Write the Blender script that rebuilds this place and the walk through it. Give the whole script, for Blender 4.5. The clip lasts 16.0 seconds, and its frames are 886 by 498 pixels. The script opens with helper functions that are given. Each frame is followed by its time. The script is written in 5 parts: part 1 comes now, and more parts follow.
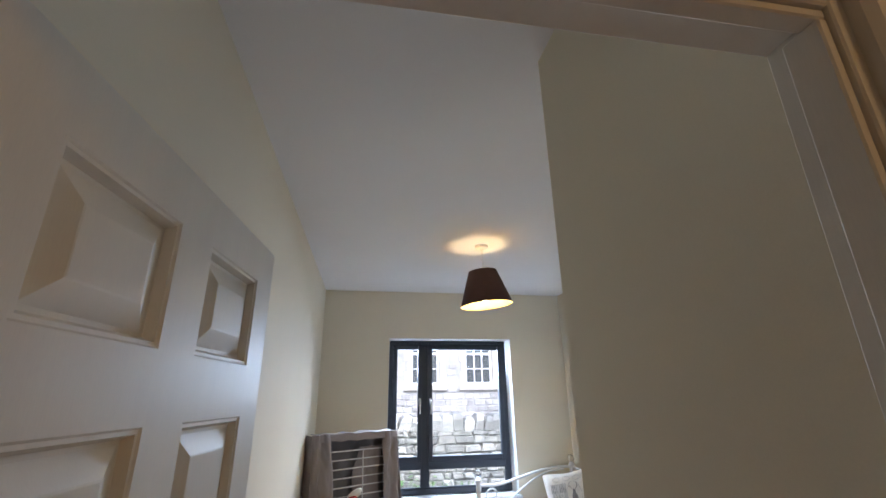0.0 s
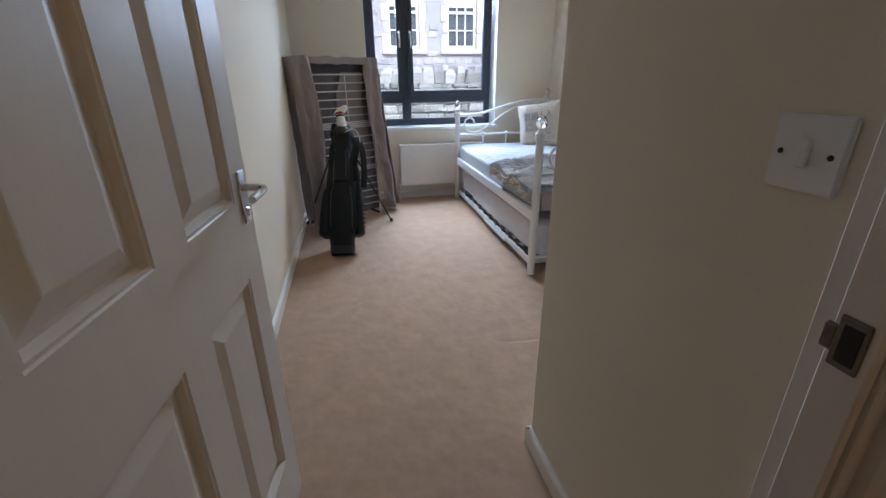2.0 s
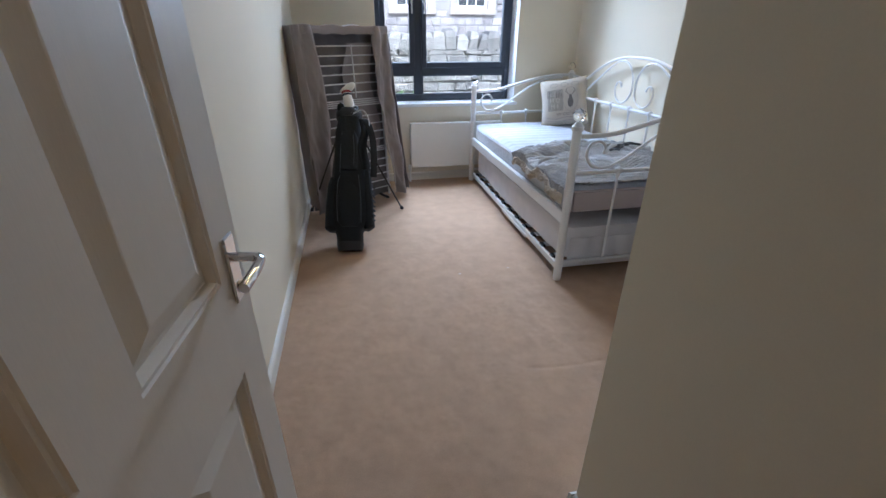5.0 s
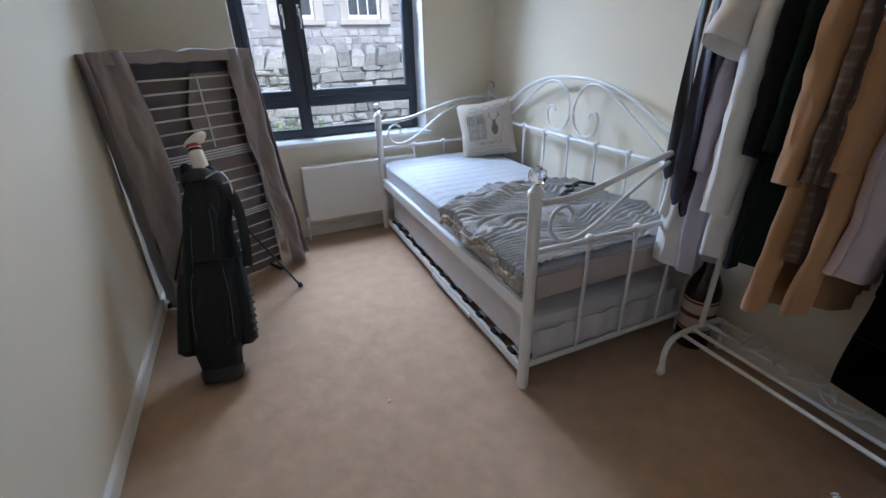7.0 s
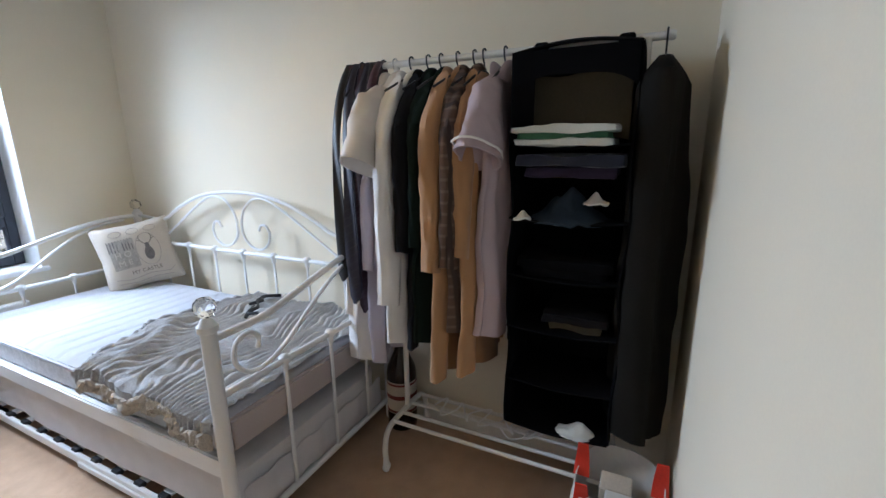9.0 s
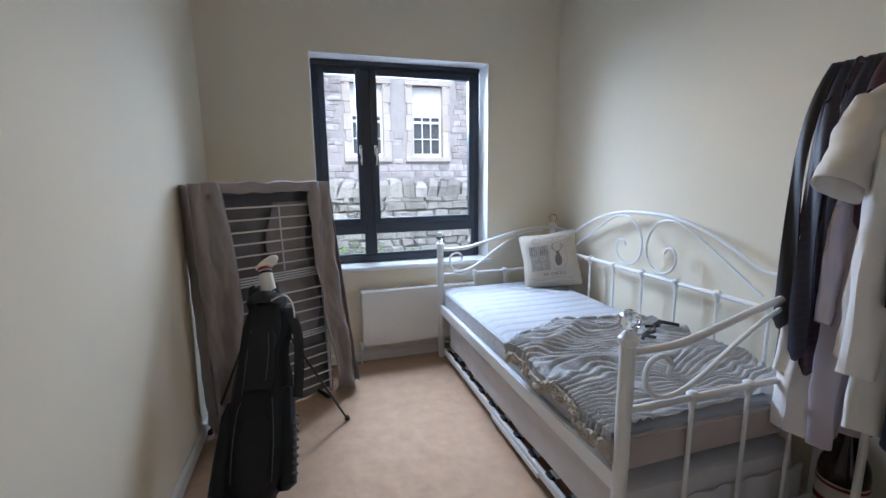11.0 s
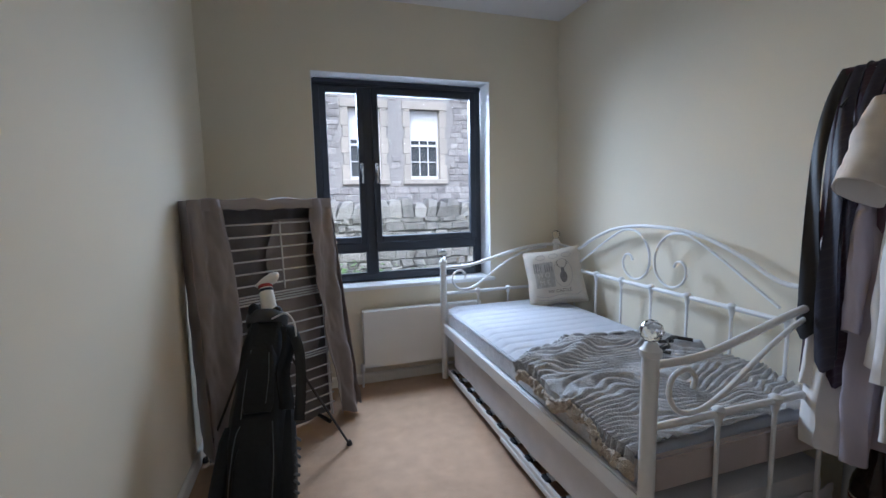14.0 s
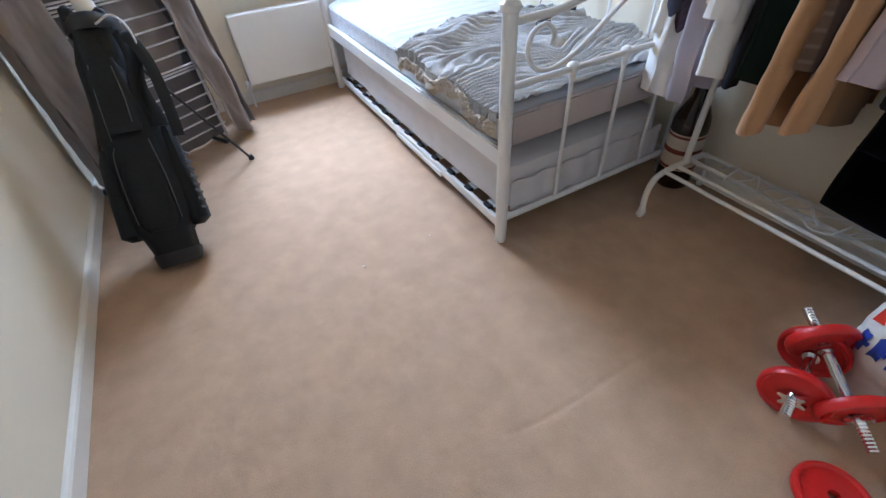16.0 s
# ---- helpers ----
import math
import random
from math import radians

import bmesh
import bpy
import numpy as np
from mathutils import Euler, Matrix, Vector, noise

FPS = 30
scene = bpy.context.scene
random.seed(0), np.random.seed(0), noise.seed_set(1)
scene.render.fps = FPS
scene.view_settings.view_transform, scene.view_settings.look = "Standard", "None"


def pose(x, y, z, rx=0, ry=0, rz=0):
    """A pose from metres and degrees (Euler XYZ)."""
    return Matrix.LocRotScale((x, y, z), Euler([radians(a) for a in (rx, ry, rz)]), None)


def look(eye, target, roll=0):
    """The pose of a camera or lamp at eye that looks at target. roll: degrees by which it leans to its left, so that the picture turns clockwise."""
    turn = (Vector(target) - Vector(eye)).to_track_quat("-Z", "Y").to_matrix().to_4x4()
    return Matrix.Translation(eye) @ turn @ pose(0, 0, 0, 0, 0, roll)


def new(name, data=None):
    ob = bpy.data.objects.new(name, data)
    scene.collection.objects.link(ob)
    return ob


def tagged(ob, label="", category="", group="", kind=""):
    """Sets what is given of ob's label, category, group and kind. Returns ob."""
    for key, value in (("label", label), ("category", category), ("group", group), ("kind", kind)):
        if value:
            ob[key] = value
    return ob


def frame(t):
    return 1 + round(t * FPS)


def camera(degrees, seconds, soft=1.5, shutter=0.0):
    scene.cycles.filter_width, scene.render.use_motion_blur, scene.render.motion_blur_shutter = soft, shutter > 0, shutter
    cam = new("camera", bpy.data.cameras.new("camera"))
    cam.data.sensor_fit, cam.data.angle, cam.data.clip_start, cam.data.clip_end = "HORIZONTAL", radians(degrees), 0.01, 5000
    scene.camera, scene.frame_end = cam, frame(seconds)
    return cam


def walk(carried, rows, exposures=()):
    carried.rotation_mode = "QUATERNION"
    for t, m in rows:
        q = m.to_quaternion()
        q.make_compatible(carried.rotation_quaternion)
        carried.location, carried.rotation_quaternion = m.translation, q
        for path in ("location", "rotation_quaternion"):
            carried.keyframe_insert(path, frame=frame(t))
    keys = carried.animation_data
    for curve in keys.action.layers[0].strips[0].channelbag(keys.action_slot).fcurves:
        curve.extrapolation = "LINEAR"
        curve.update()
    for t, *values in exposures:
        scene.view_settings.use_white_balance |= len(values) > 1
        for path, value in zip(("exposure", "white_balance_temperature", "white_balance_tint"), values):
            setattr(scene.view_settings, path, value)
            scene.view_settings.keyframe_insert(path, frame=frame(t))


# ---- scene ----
cam = camera(92.0, 16.0)
PATH = [
    (0, (0.462, -0.29, 1.644), (0.787, 1.573, 2.295), -0.8),
    (0.5, (0.466, -0.267, 1.618), (0.788, 1.616, 2.209), -0.6),
    (1, (0.470, -0.259, 1.444), (0.818, 1.7, 1.666), -1.1),
    (1.5, (0.458, -0.245, 1.311), (0.843, 1.697, 1.027), -1.2),
    (2, (0.461, -0.253, 1.202), (0.841, 1.564, 0.456), -0.6),
    (2.5, (0.464, -0.276, 1.109), (0.803, 1.323, -0.042), 0.8),
    (3, (0.449, -0.306, 1.033), (0.741, 1.069, -0.39), 0.4),
    (3.5, (0.444, -0.316, 1.019), (0.703, 0.97, -0.49), -0.0),
    (4, (0.42, -0.256, 1.073), (0.691, 1.125, -0.348), 0.1),
    (4.5, (0.418, -0.128, 1.225), (0.751, 1.617, 0.306), -0.3),
    (6.8, (0.641, 0.898, 1.375), (1.159, 2.62, 0.5), -2.2),
    (7, (0.672, 0.932, 1.37), (1.381, 2.587, 0.499), -1.5),
    (7.5, (0.723, 0.996, 1.369), (1.968, 2.333, 0.554), -0.5),
    (8, (0.765, 0.936, 1.391), (2.336, 1.997, 0.755), -0.5),
    (8.5, (0.783, 0.918, 1.41), (2.54, 1.755, 0.947), -0.9),
    (9, (0.776, 0.963, 1.398), (2.529, 1.811, 0.941), -0.6),
    (9.5, (0.739, 1.005, 1.401), (2.228, 2.259, 0.943), 0.9),
    (10, (0.674, 1.059, 1.389), (1.681, 2.719, 0.913), 0.3),
    (10.2, (0.649, 1.073, 1.382), (1.489, 2.823, 0.903), -0.1),
    (12.3, (0.635, 1.096, 1.402), (1.114, 3.034, 1.526), -1.7),
    (12.5, (0.636, 1.094, 1.432), (1.113, 3.025, 1.639), -1.5),
    (13, (0.628, 1.093, 1.434), (1.121, 3.009, 1.723), -1.5),
    (13.5, (0.64, 1.129, 1.387), (1.167, 3.049, 1.574), -1.3),
    (14, (0.609, 1.147, 1.336), (1.204, 3.043, 1.111), -1.2),
    (14.5, (0.651, 1.126, 1.329), (1.245, 2.847, 0.501), -0.6),
    (15, (0.644, 1.052, 1.211), (1.194, 2.504, -0.05), 0.0),
    (15.5, (0.645, 1.002, 1.169), (1.147, 2.295, -0.272), -0.3),
    (16, (0.724, 1.021, 1.216), (1.376, 2.336, -0.143), -4.5),
]
walk(cam, [(t, look(eye, target, roll)) for t, eye, target, roll in PATH],
     exposures=[(0.0, 2.05, 5250, 10), (0.5, 2.05, 5250, 10), (1.0, 1.9, 5250, 10), (1.5, 1.75, 5100, 10), (2.0, 1.75, 5050, 10), (2.5, 2.4, 5450, 10), (3.0, 2.85, 5550, 10),
                (3.5, 3.2, 5200, 10), (4.0, 3.1, 4750, 10), (4.5, 2.2, 4950, 10), (7.0, 1.4, 5000, 10), (7.5, 1.6, 4950, 10), (8.0, 1.55, 5150, 10), (9.0, 1.95, 5250, 10), (9.5, 1.7, 5100, 10),
                (10.2, 1.65, 5050, 10), (12.5, 1.2, 5250, 10), (13.5, 1.15, 5200, 10), (14.5, 1.3, 5050, 10), (15.0, 1.8, 5150, 10), (15.5, 2.25, 5200, 10), (16.0, 2.3, 5000, 10)])

# ---------- world, sun, large lights ----------
world = bpy.data.worlds.new("sky")
scene.world = world
world.use_nodes = True
wn = world.node_tree
sky = wn.nodes.new("ShaderNodeTexSky")
sky.sky_type = "NISHITA"
sky.sun_disc = False
sky.sun_elevation = radians(50)
sky.sun_rotation = radians(200)
sky.air_density = 1.0
sky.dust_density = 4.0
wn.links.new(sky.outputs[0], wn.nodes["Background"].inputs[0])
wn.nodes["Background"].inputs[1].default_value = 0.135

sun_data = bpy.data.lights.new("sun", "SUN")
sun_data.energy = 0.9
sun_data.angle = radians(20)
sun_data.color = (1.0, 0.97, 0.93)
sun = new("sun", sun_data)
sun.matrix_world = look((0, 0, 20), (-4, 12, 0))

win_data = bpy.data.lights.new("window_daylight", "AREA")
win_data.shape = "RECTANGLE"
win_data.size, win_data.size_y = 1.3, 1.1
win_data.energy = 70
win_data.color = (0.86, 0.93, 1.0)
win_light = new("window_daylight", win_data)
win_light.matrix_world = look((1.32, 5.02, 2.32), (1.26, 3.0, 0.85))

bulb_data = bpy.data.lights.new("pendant_bulb_light", "POINT")
bulb_data.energy = 1.25
bulb_data.color = (1.0, 0.62, 0.22)
bulb_data.shadow_soft_size = 0.06
bulb_light = new("pendant_bulb_light", bulb_data)
bulb_light.location = (1.285, 2.67, 2.34)

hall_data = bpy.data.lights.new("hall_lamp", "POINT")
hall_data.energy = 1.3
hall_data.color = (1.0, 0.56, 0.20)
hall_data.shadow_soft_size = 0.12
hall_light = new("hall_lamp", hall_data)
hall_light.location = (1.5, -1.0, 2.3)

# ---------- materials ----------
def mat(name, color, rough=0.6, metal=0.0, var=0.12, scale=8.0, fine=120.0, bump=0.15, dist=0.002, per=0.0, spec=0.5, stretch=(1, 1, 1), sheen=0.0):
    m = bpy.data.materials.new(name)
    m.use_nodes = True
    n, l = m.node_tree.nodes, m.node_tree.links
    b = n["Principled BSDF"]
    b.inputs["Roughness"].default_value = rough
    b.inputs["Metallic"].default_value = metal
    b.inputs["Specular IOR Level"].default_value = spec
    if sheen:
        b.inputs["Sheen Weight"].default_value = sheen
        b.inputs["Sheen Roughness"].default_value = 0.5
    tc = n.new("ShaderNodeTexCoord")
    mp = n.new("ShaderNodeMapping")
    mp.inputs["Scale"].default_value = stretch
    l.new(tc.outputs["Object"], mp.inputs[0])
    big = n.new("ShaderNodeTexNoise")
    big.inputs["Scale"].default_value = scale
    big.inputs["Detail"].default_value = 5
    small = n.new("ShaderNodeTexNoise")
    small.inputs["Scale"].default_value = fine
    small.inputs["Detail"].default_value = 3
    l.new(mp.outputs[0], big.inputs["Vector"])
    l.new(mp.outputs[0], small.inputs["Vector"])
    mix = n.new("ShaderNodeMix")
    mix.data_type = "FLOAT"
    mix.inputs[0].default_value = 0.5
    l.new(big.outputs[0], mix.inputs[2])
    l.new(small.outputs[0], mix.inputs[3])
    ramp = n.new("ShaderNodeMapRange")
    ramp.inputs[1].default_value, ramp.inputs[2].default_value = 0.3, 0.7
    ramp.inputs[3].default_value, ramp.inputs[4].default_value = 1 - var, 1 + var
    l.new(mix.outputs[0], ramp.inputs[0])
    last = ramp.outputs[0]
    if per:
        info = n.new("ShaderNodeObjectInfo")
        geo = n.new("ShaderNodeNewGeometry")
        add = n.new("ShaderNodeMath"); add.operation = "ADD"
        fr = n.new("ShaderNodeMath"); fr.operation = "FRACT"
        l.new(info.outputs["Random"], add.inputs[0]); l.new(geo.outputs["Random Per Island"], add.inputs[1]); l.new(add.outputs[0], fr.inputs[0])
        r2 = n.new("ShaderNodeMapRange")
        r2.inputs[3].default_value, r2.inputs[4].default_value = 1 - per, 1 + per
        l.new(fr.outputs[0], r2.inputs[0])
        mu = n.new("ShaderNodeMath"); mu.operation = "MULTIPLY"
        l.new(last, mu.inputs[0]); l.new(r2.outputs[0], mu.inputs[1])
        last = mu.outputs[0]
    vm = n.new("ShaderNodeVectorMath"); vm.operation = "SCALE"
    vm.inputs[0].default_value = color
    l.new(last, vm.inputs["Scale"])
    l.new(vm.outputs[0], b.inputs["Base Color"])
    if bump:
        bp = n.new("ShaderNodeBump")
        bp.inputs["Strength"].default_value = bump
        bp.inputs["Distance"].default_value = dist
        l.new(small.outputs[0], bp.inputs["Height"])
        l.new(bp.outputs[0], b.inputs["Normal"])
    return m


def glow(name, color, strength):
    m = bpy.data.materials.new(name)
    m.use_nodes = True
    b = m.node_tree.nodes["Principled BSDF"]
    b.inputs["Emission Color"].default_value = (*color, 1)
    b.inputs["Emission Strength"].default_value = strength
    return m


def glass_mat(name, rough=0.0, ior=1.45, color=(1, 1, 1)):
    m = bpy.data.materials.new(name)
    m.use_nodes = True
    b = m.node_tree.nodes["Principled BSDF"]
    b.inputs["Transmission Weight"].default_value = 1
    b.inputs["Roughness"].default_value = rough
    b.inputs["IOR"].default_value = ior
    b.inputs["Base Color"].default_value = (*color, 1)
    return m


def pane_mat(name):
    m = bpy.data.materials.new(name)
    m.use_nodes = True
    n, l = m.node_tree.nodes, m.node_tree.links
    tr = n.new("ShaderNodeBsdfTransparent")
    gl = n.new("ShaderNodeBsdfGlossy")
    gl.inputs["Roughness"].default_value = 0.02
    fr = n.new("ShaderNodeFresnel")
    fr.inputs[0].default_value = 1.35
    mx = n.new("ShaderNodeMixShader")
    l.new(fr.outputs[0], mx.inputs[0]); l.new(tr.outputs[0], mx.inputs[1]); l.new(gl.outputs[0], mx.inputs[2])
    l.new(mx.outputs[0], n["Material Output"].inputs[0])
    return m


def stripes(m, axis, freq, dark, amount_lo=0.45, amount_hi=0.55, profile="SIN"):
    """Woven or printed bands: multiply the base colour by dark where a wave along axis is high."""
    n, l = m.node_tree.nodes, m.node_tree.links
    b = n["Principled BSDF"]
    src = b.inputs["Base Color"].links[0].from_socket
    tc = n.new("ShaderNodeTexCoord")
    w = n.new("ShaderNodeTexWave")
    w.bands_direction = axis
    w.wave_profile = profile
    w.inputs["Scale"].default_value = freq
    w.inputs["Distortion"].default_value = 0.4
    l.new(tc.outputs["Object"], w.inputs["Vector"])
    r = n.new("ShaderNodeMapRange")
    r.inputs[1].default_value, r.inputs[2].default_value = amount_lo, amount_hi
    l.new(w.outputs["Fac"], r.inputs[0])
    mx = n.new("ShaderNodeMix")
    mx.data_type = "RGBA"
    mx.inputs[7].default_value = (*dark, 1)
    l.new(r.outputs[0], mx.inputs[0])
    l.new(src, mx.inputs[6])
    l.new(mx.outputs[2], b.inputs["Base Color"])
    return m


M_WALL = mat("cream_wall_paint", (0.78, 0.71, 0.565), 0.75, var=0.025, scale=2.5, fine=260, bump=0.12, dist=0.0006, spec=0.25)
M_CEIL = mat("white_ceiling_paint", (0.80, 0.79, 0.79), 0.8, var=0.02, scale=2, fine=220, bump=0.1, dist=0.0006, spec=0.2)
M_GLOSS = mat("white_gloss_wood", (0.79, 0.755, 0.68), 0.48, var=0.03, scale=5, fine=90, bump=0.12, dist=0.0008, stretch=(6, 6, 0.6))
M_CARPET = mat("beige_carpet", (0.46, 0.315, 0.207), 0.98, var=0.15, scale=11, fine=260, bump=0.4, dist=0.003, spec=0.1, sheen=0.15)
M_PLANK = mat("oak_laminate", (0.27, 0.105, 0.040), 0.38, var=0.45, scale=5, fine=46, bump=0.08, dist=0.001, per=0.18, stretch=(7, 0.8, 1))
M_GAP = mat("dark_gap", (0.03, 0.018, 0.012), 0.8)
M_ALU = mat("brushed_aluminium", (0.36, 0.31, 0.26), 0.45, 1.0, var=0.08, stretch=(1, 8, 1))
M_CHROME = mat("chrome", (0.78, 0.78, 0.80), 0.12, 1.0, var=0.03, bump=0)
M_STEEL = mat("steel", (0.50, 0.48, 0.45), 0.33, 1.0, var=0.12)
M_STRIKE = mat("tarnished_steel", (0.20, 0.17, 0.14), 0.4, 1.0, var=0.3, scale=40)
M_ANTH = mat("anthracite_frame", (0.030, 0.036, 0.050), 0.42, var=0.08, bump=0.05)
# Rubber feet, and black pieces put for the shade in small holes.
M_RUBBER_HOLE = mat("black_rubber_and_hole_shade", (0.012, 0.012, 0.013), 0.6)
M_PANE = pane_mat("window_pane")
M_SILL = mat("white_sill", (0.80, 0.80, 0.80), 0.35, var=0.02, bump=0.03)
M_RAD = mat("white_enamel", (0.80, 0.79, 0.76), 0.35, var=0.02, bump=0.03)
M_BED = mat("white_bed_metal", (0.80, 0.79, 0.78), 0.34, var=0.03, bump=0.05)
M_CRYSTAL = glass_mat("cut_crystal", 0.0, 1.5)
M_MATT = mat("white_mattress_ticking", (0.80, 0.80, 0.83), 0.9, var=0.04, scale=18, fine=260, bump=0.4, dist=0.002, sheen=0.2)
M_MATT_SIDE = mat("quilted_mattress_border", (0.62, 0.62, 0.64), 0.9, var=0.22, scale=40, fine=140, bump=0.8, dist=0.004)
M_SHEET = mat("grey_fitted_sheet", (0.68, 0.66, 0.67), 0.9, var=0.10, scale=9, fine=300, bump=0.3, dist=0.002)
M_TAUPE = mat("taupe_mattress_cover", (0.47, 0.405, 0.385), 0.9, var=0.08, scale=9, fine=300, bump=0.3)
M_THROW = mat("grey_ribbed_throw", (0.43, 0.42, 0.415), 0.95, var=0.3, scale=22, fine=190, bump=0.9, dist=0.006, sheen=0.4)
M_FLEECE = mat("beige_sherpa_lining", (0.55, 0.48, 0.40), 0.95, var=0.25, scale=60, fine=240, bump=1.0, dist=0.006)
M_BLACK = mat("black_plastic", (0.012, 0.012, 0.014), 0.45)
M_CUSHION = mat("cream_linen", (0.54, 0.48, 0.40), 0.92, var=0.08, scale=12, fine=380, bump=0.6, dist=0.001)
M_PRINT = mat("grey_print", (0.16, 0.14, 0.13), 0.92, var=0.25, scale=40)
M_PRINT_L = mat("pale_grey_print", (0.36, 0.33, 0.29), 0.92, var=0.25, scale=40)
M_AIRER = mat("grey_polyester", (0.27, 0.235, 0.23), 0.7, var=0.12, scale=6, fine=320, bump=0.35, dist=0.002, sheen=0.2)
# Inside of the same cover, coloured about half as bright as its outside.
M_AIRER_IN = mat("cover_inside_polyester", (0.14, 0.13, 0.135), 0.6, var=0.30, scale=5, fine=300, bump=0.4, dist=0.003)
M_ROD = mat("silver_rod", (0.66, 0.65, 0.66), 0.36, 0.6, var=0.05, bump=0)
M_BAG = mat("black_nylon", (0.006, 0.008, 0.010), 0.62, var=0.35, scale=7, fine=60, bump=0.5, dist=0.004, spec=0.3)
M_BAG2 = mat("charcoal_nylon", (0.011, 0.013, 0.016), 0.65, var=0.2, scale=9, fine=350, bump=0.35)
M_BAGPRINT = mat("grey_lettering", (0.075, 0.08, 0.085), 0.6)
M_KNIT = mat("white_leatherette", (0.74, 0.70, 0.64), 0.55, var=0.08)
M_REDBAND = mat("dark_red_band", (0.32, 0.03, 0.03), 0.6)
M_NAVY = mat("navy_cloth", (0.016, 0.020, 0.042), 0.9, var=0.25, sheen=0.2)
M_SHADE = mat("brown_lampshade_fabric", (0.070, 0.028, 0.020), 0.75, var=0.12, scale=40, fine=500, bump=0.3)
M_LINING = mat("cream_shade_lining", (0.85, 0.66, 0.30), 0.6, var=0.03)
M_BULB = glow("lit_bulb", (1.0, 0.72, 0.35), 14)
M_WHITEP = mat("white_plastic", (0.80, 0.79, 0.77), 0.35, var=0.02, bump=0)
M_RACK = mat("white_powder_coat", (0.76, 0.74, 0.70), 0.4, var=0.05, bump=0.05)
M_SHIRT = mat("white_cotton", (0.82, 0.79, 0.77), 0.9, var=0.06, scale=10, fine=420, bump=0.3, dist=0.001)
M_CREAM = mat("ivory_cotton", (0.70, 0.65, 0.60), 0.9, var=0.06, scale=10, fine=420, bump=0.3, dist=0.001)
M_LILAC = mat("pale_lilac_cotton", (0.46, 0.41, 0.46), 0.9, var=0.07, scale=10, fine=420, bump=0.3)
M_MAUVE = mat("mauve_satin", (0.44, 0.345, 0.365), 0.6, var=0.08, scale=10, fine=300, bump=0.25)
M_PIPING = mat("white_piping", (0.80, 0.77, 0.74), 0.8)
M_JACKET = mat("black_wool", (0.008, 0.008, 0.010), 0.95, var=0.2, spec=0.15)
M_GREENJ = mat("dark_green_wool", (0.008, 0.015, 0.012), 0.95, var=0.2, spec=0.15)
M_CAMEL = mat("camel_wool", (0.40, 0.215, 0.095), 0.95, var=0.09, scale=12, fine=400, bump=0.5, dist=0.002, sheen=0.3)
M_PLAID = stripes(stripes(mat("brown_plaid_wool", (0.10, 0.058, 0.040), 0.95, var=0.2, scale=20, fine=380, bump=0.5), "Z", 8.0, (0.15, 0.105, 0.075), 0.7, 1.0), "X", 7.0, (0.045, 0.028, 0.022), 0.7, 0.9)
M_ORG = mat("black_organiser_fabric", (0.004, 0.004, 0.005), 0.95, spec=0.05, var=0.25, scale=9, fine=300, bump=0.3)
M_KHAKI = mat("olive_felt", (0.075, 0.062, 0.042), 0.95, var=0.15)
M_GREEN = mat("green_towel", (0.06, 0.17, 0.09), 0.95, var=0.2, fine=300, bump=0.8, dist=0.003)
M_TOWEL = mat("white_towel", (0.72, 0.74, 0.72), 0.95, var=0.1, fine=300, bump=0.8, dist=0.003)
M_PURPLE = mat("dark_purple_knit", (0.020, 0.012, 0.035), 0.95, var=0.2)
M_DENIM = mat("dark_denim", (0.018, 0.030, 0.048), 0.9, var=0.25)
M_COAT = mat("dark_charcoal_suit_cover", (0.011, 0.010, 0.008), 0.85, var=0.2, scale=5, spec=0.1)
M_TIE_A = stripes(mat("burgundy_silk", (0.045, 0.012, 0.022), 0.5, var=0.2), "DIAGONAL", 14, (0.05, 0.022, 0.03), 0.75, 0.9)
M_TIE_B = stripes(mat("navy_silk", (0.014, 0.013, 0.030), 0.5, var=0.2), "DIAGONAL", 18, (0.022, 0.02, 0.034), 0.85, 0.95)
M_TIE_C = mat("black_silk", (0.010, 0.009, 0.011), 0.5, var=0.2)
M_TIE_D = stripes(mat("plum_silk", (0.035, 0.014, 0.030), 0.5, var=0.2), "DIAGONAL", 22, (0.05, 0.03, 0.042), 0.85, 0.95)
M_RED = mat("red_vinyl", (0.52, 0.012, 0.010), 0.38, var=0.10, scale=15, bump=0.1)
M_REDP = mat("red_plastic_handle", (0.68, 0.045, 0.02), 0.4)
M_CARRIER = mat("white_polythene", (0.70, 0.68, 0.64), 0.45, var=0.06, scale=14, fine=40, bump=0.5, dist=0.004)
M_BLUE = mat("blue_print", (0.02, 0.05, 0.33), 0.5)
M_BOTTLE = mat("dark_brown_glass", (0.020, 0.008, 0.004), 0.12, var=0.1, bump=0)
M_LABEL = mat("cream_paper_label", (0.58, 0.50, 0.40), 0.7)
M_LABELR = mat("red_paper_label", (0.17, 0.025, 0.02), 0.7)
M_STONE = mat("grey_rubble_stone", (0.36, 0.335, 0.31), 0.9, var=0.25, scale=6, fine=40, bump=0.8, dist=0.02, per=0.25)
M_STONE2 = mat("mossy_wall_stone", (0.27, 0.255, 0.225), 0.95, var=0.35, scale=7, fine=50, bump=0.9, dist=0.02, per=0.28)
M_MORTAR = mat("lime_mortar", (0.35, 0.33, 0.305), 0.95, var=0.15, scale=5, fine=60, bump=0.6, dist=0.01)
M_MORTAR2 = mat("earthy_mortar", (0.24, 0.225, 0.20), 0.95, var=0.2, scale=6, fine=60, bump=0.6, dist=0.01)
M_DRESS = mat("buff_dressed_sandstone", (0.46, 0.415, 0.35), 0.9, var=0.15, scale=5, fine=60, bump=0.5, dist=0.006, per=0.1)
M_SASH = mat("white_painted_sash", (0.80, 0.79, 0.77), 0.4, var=0.03)
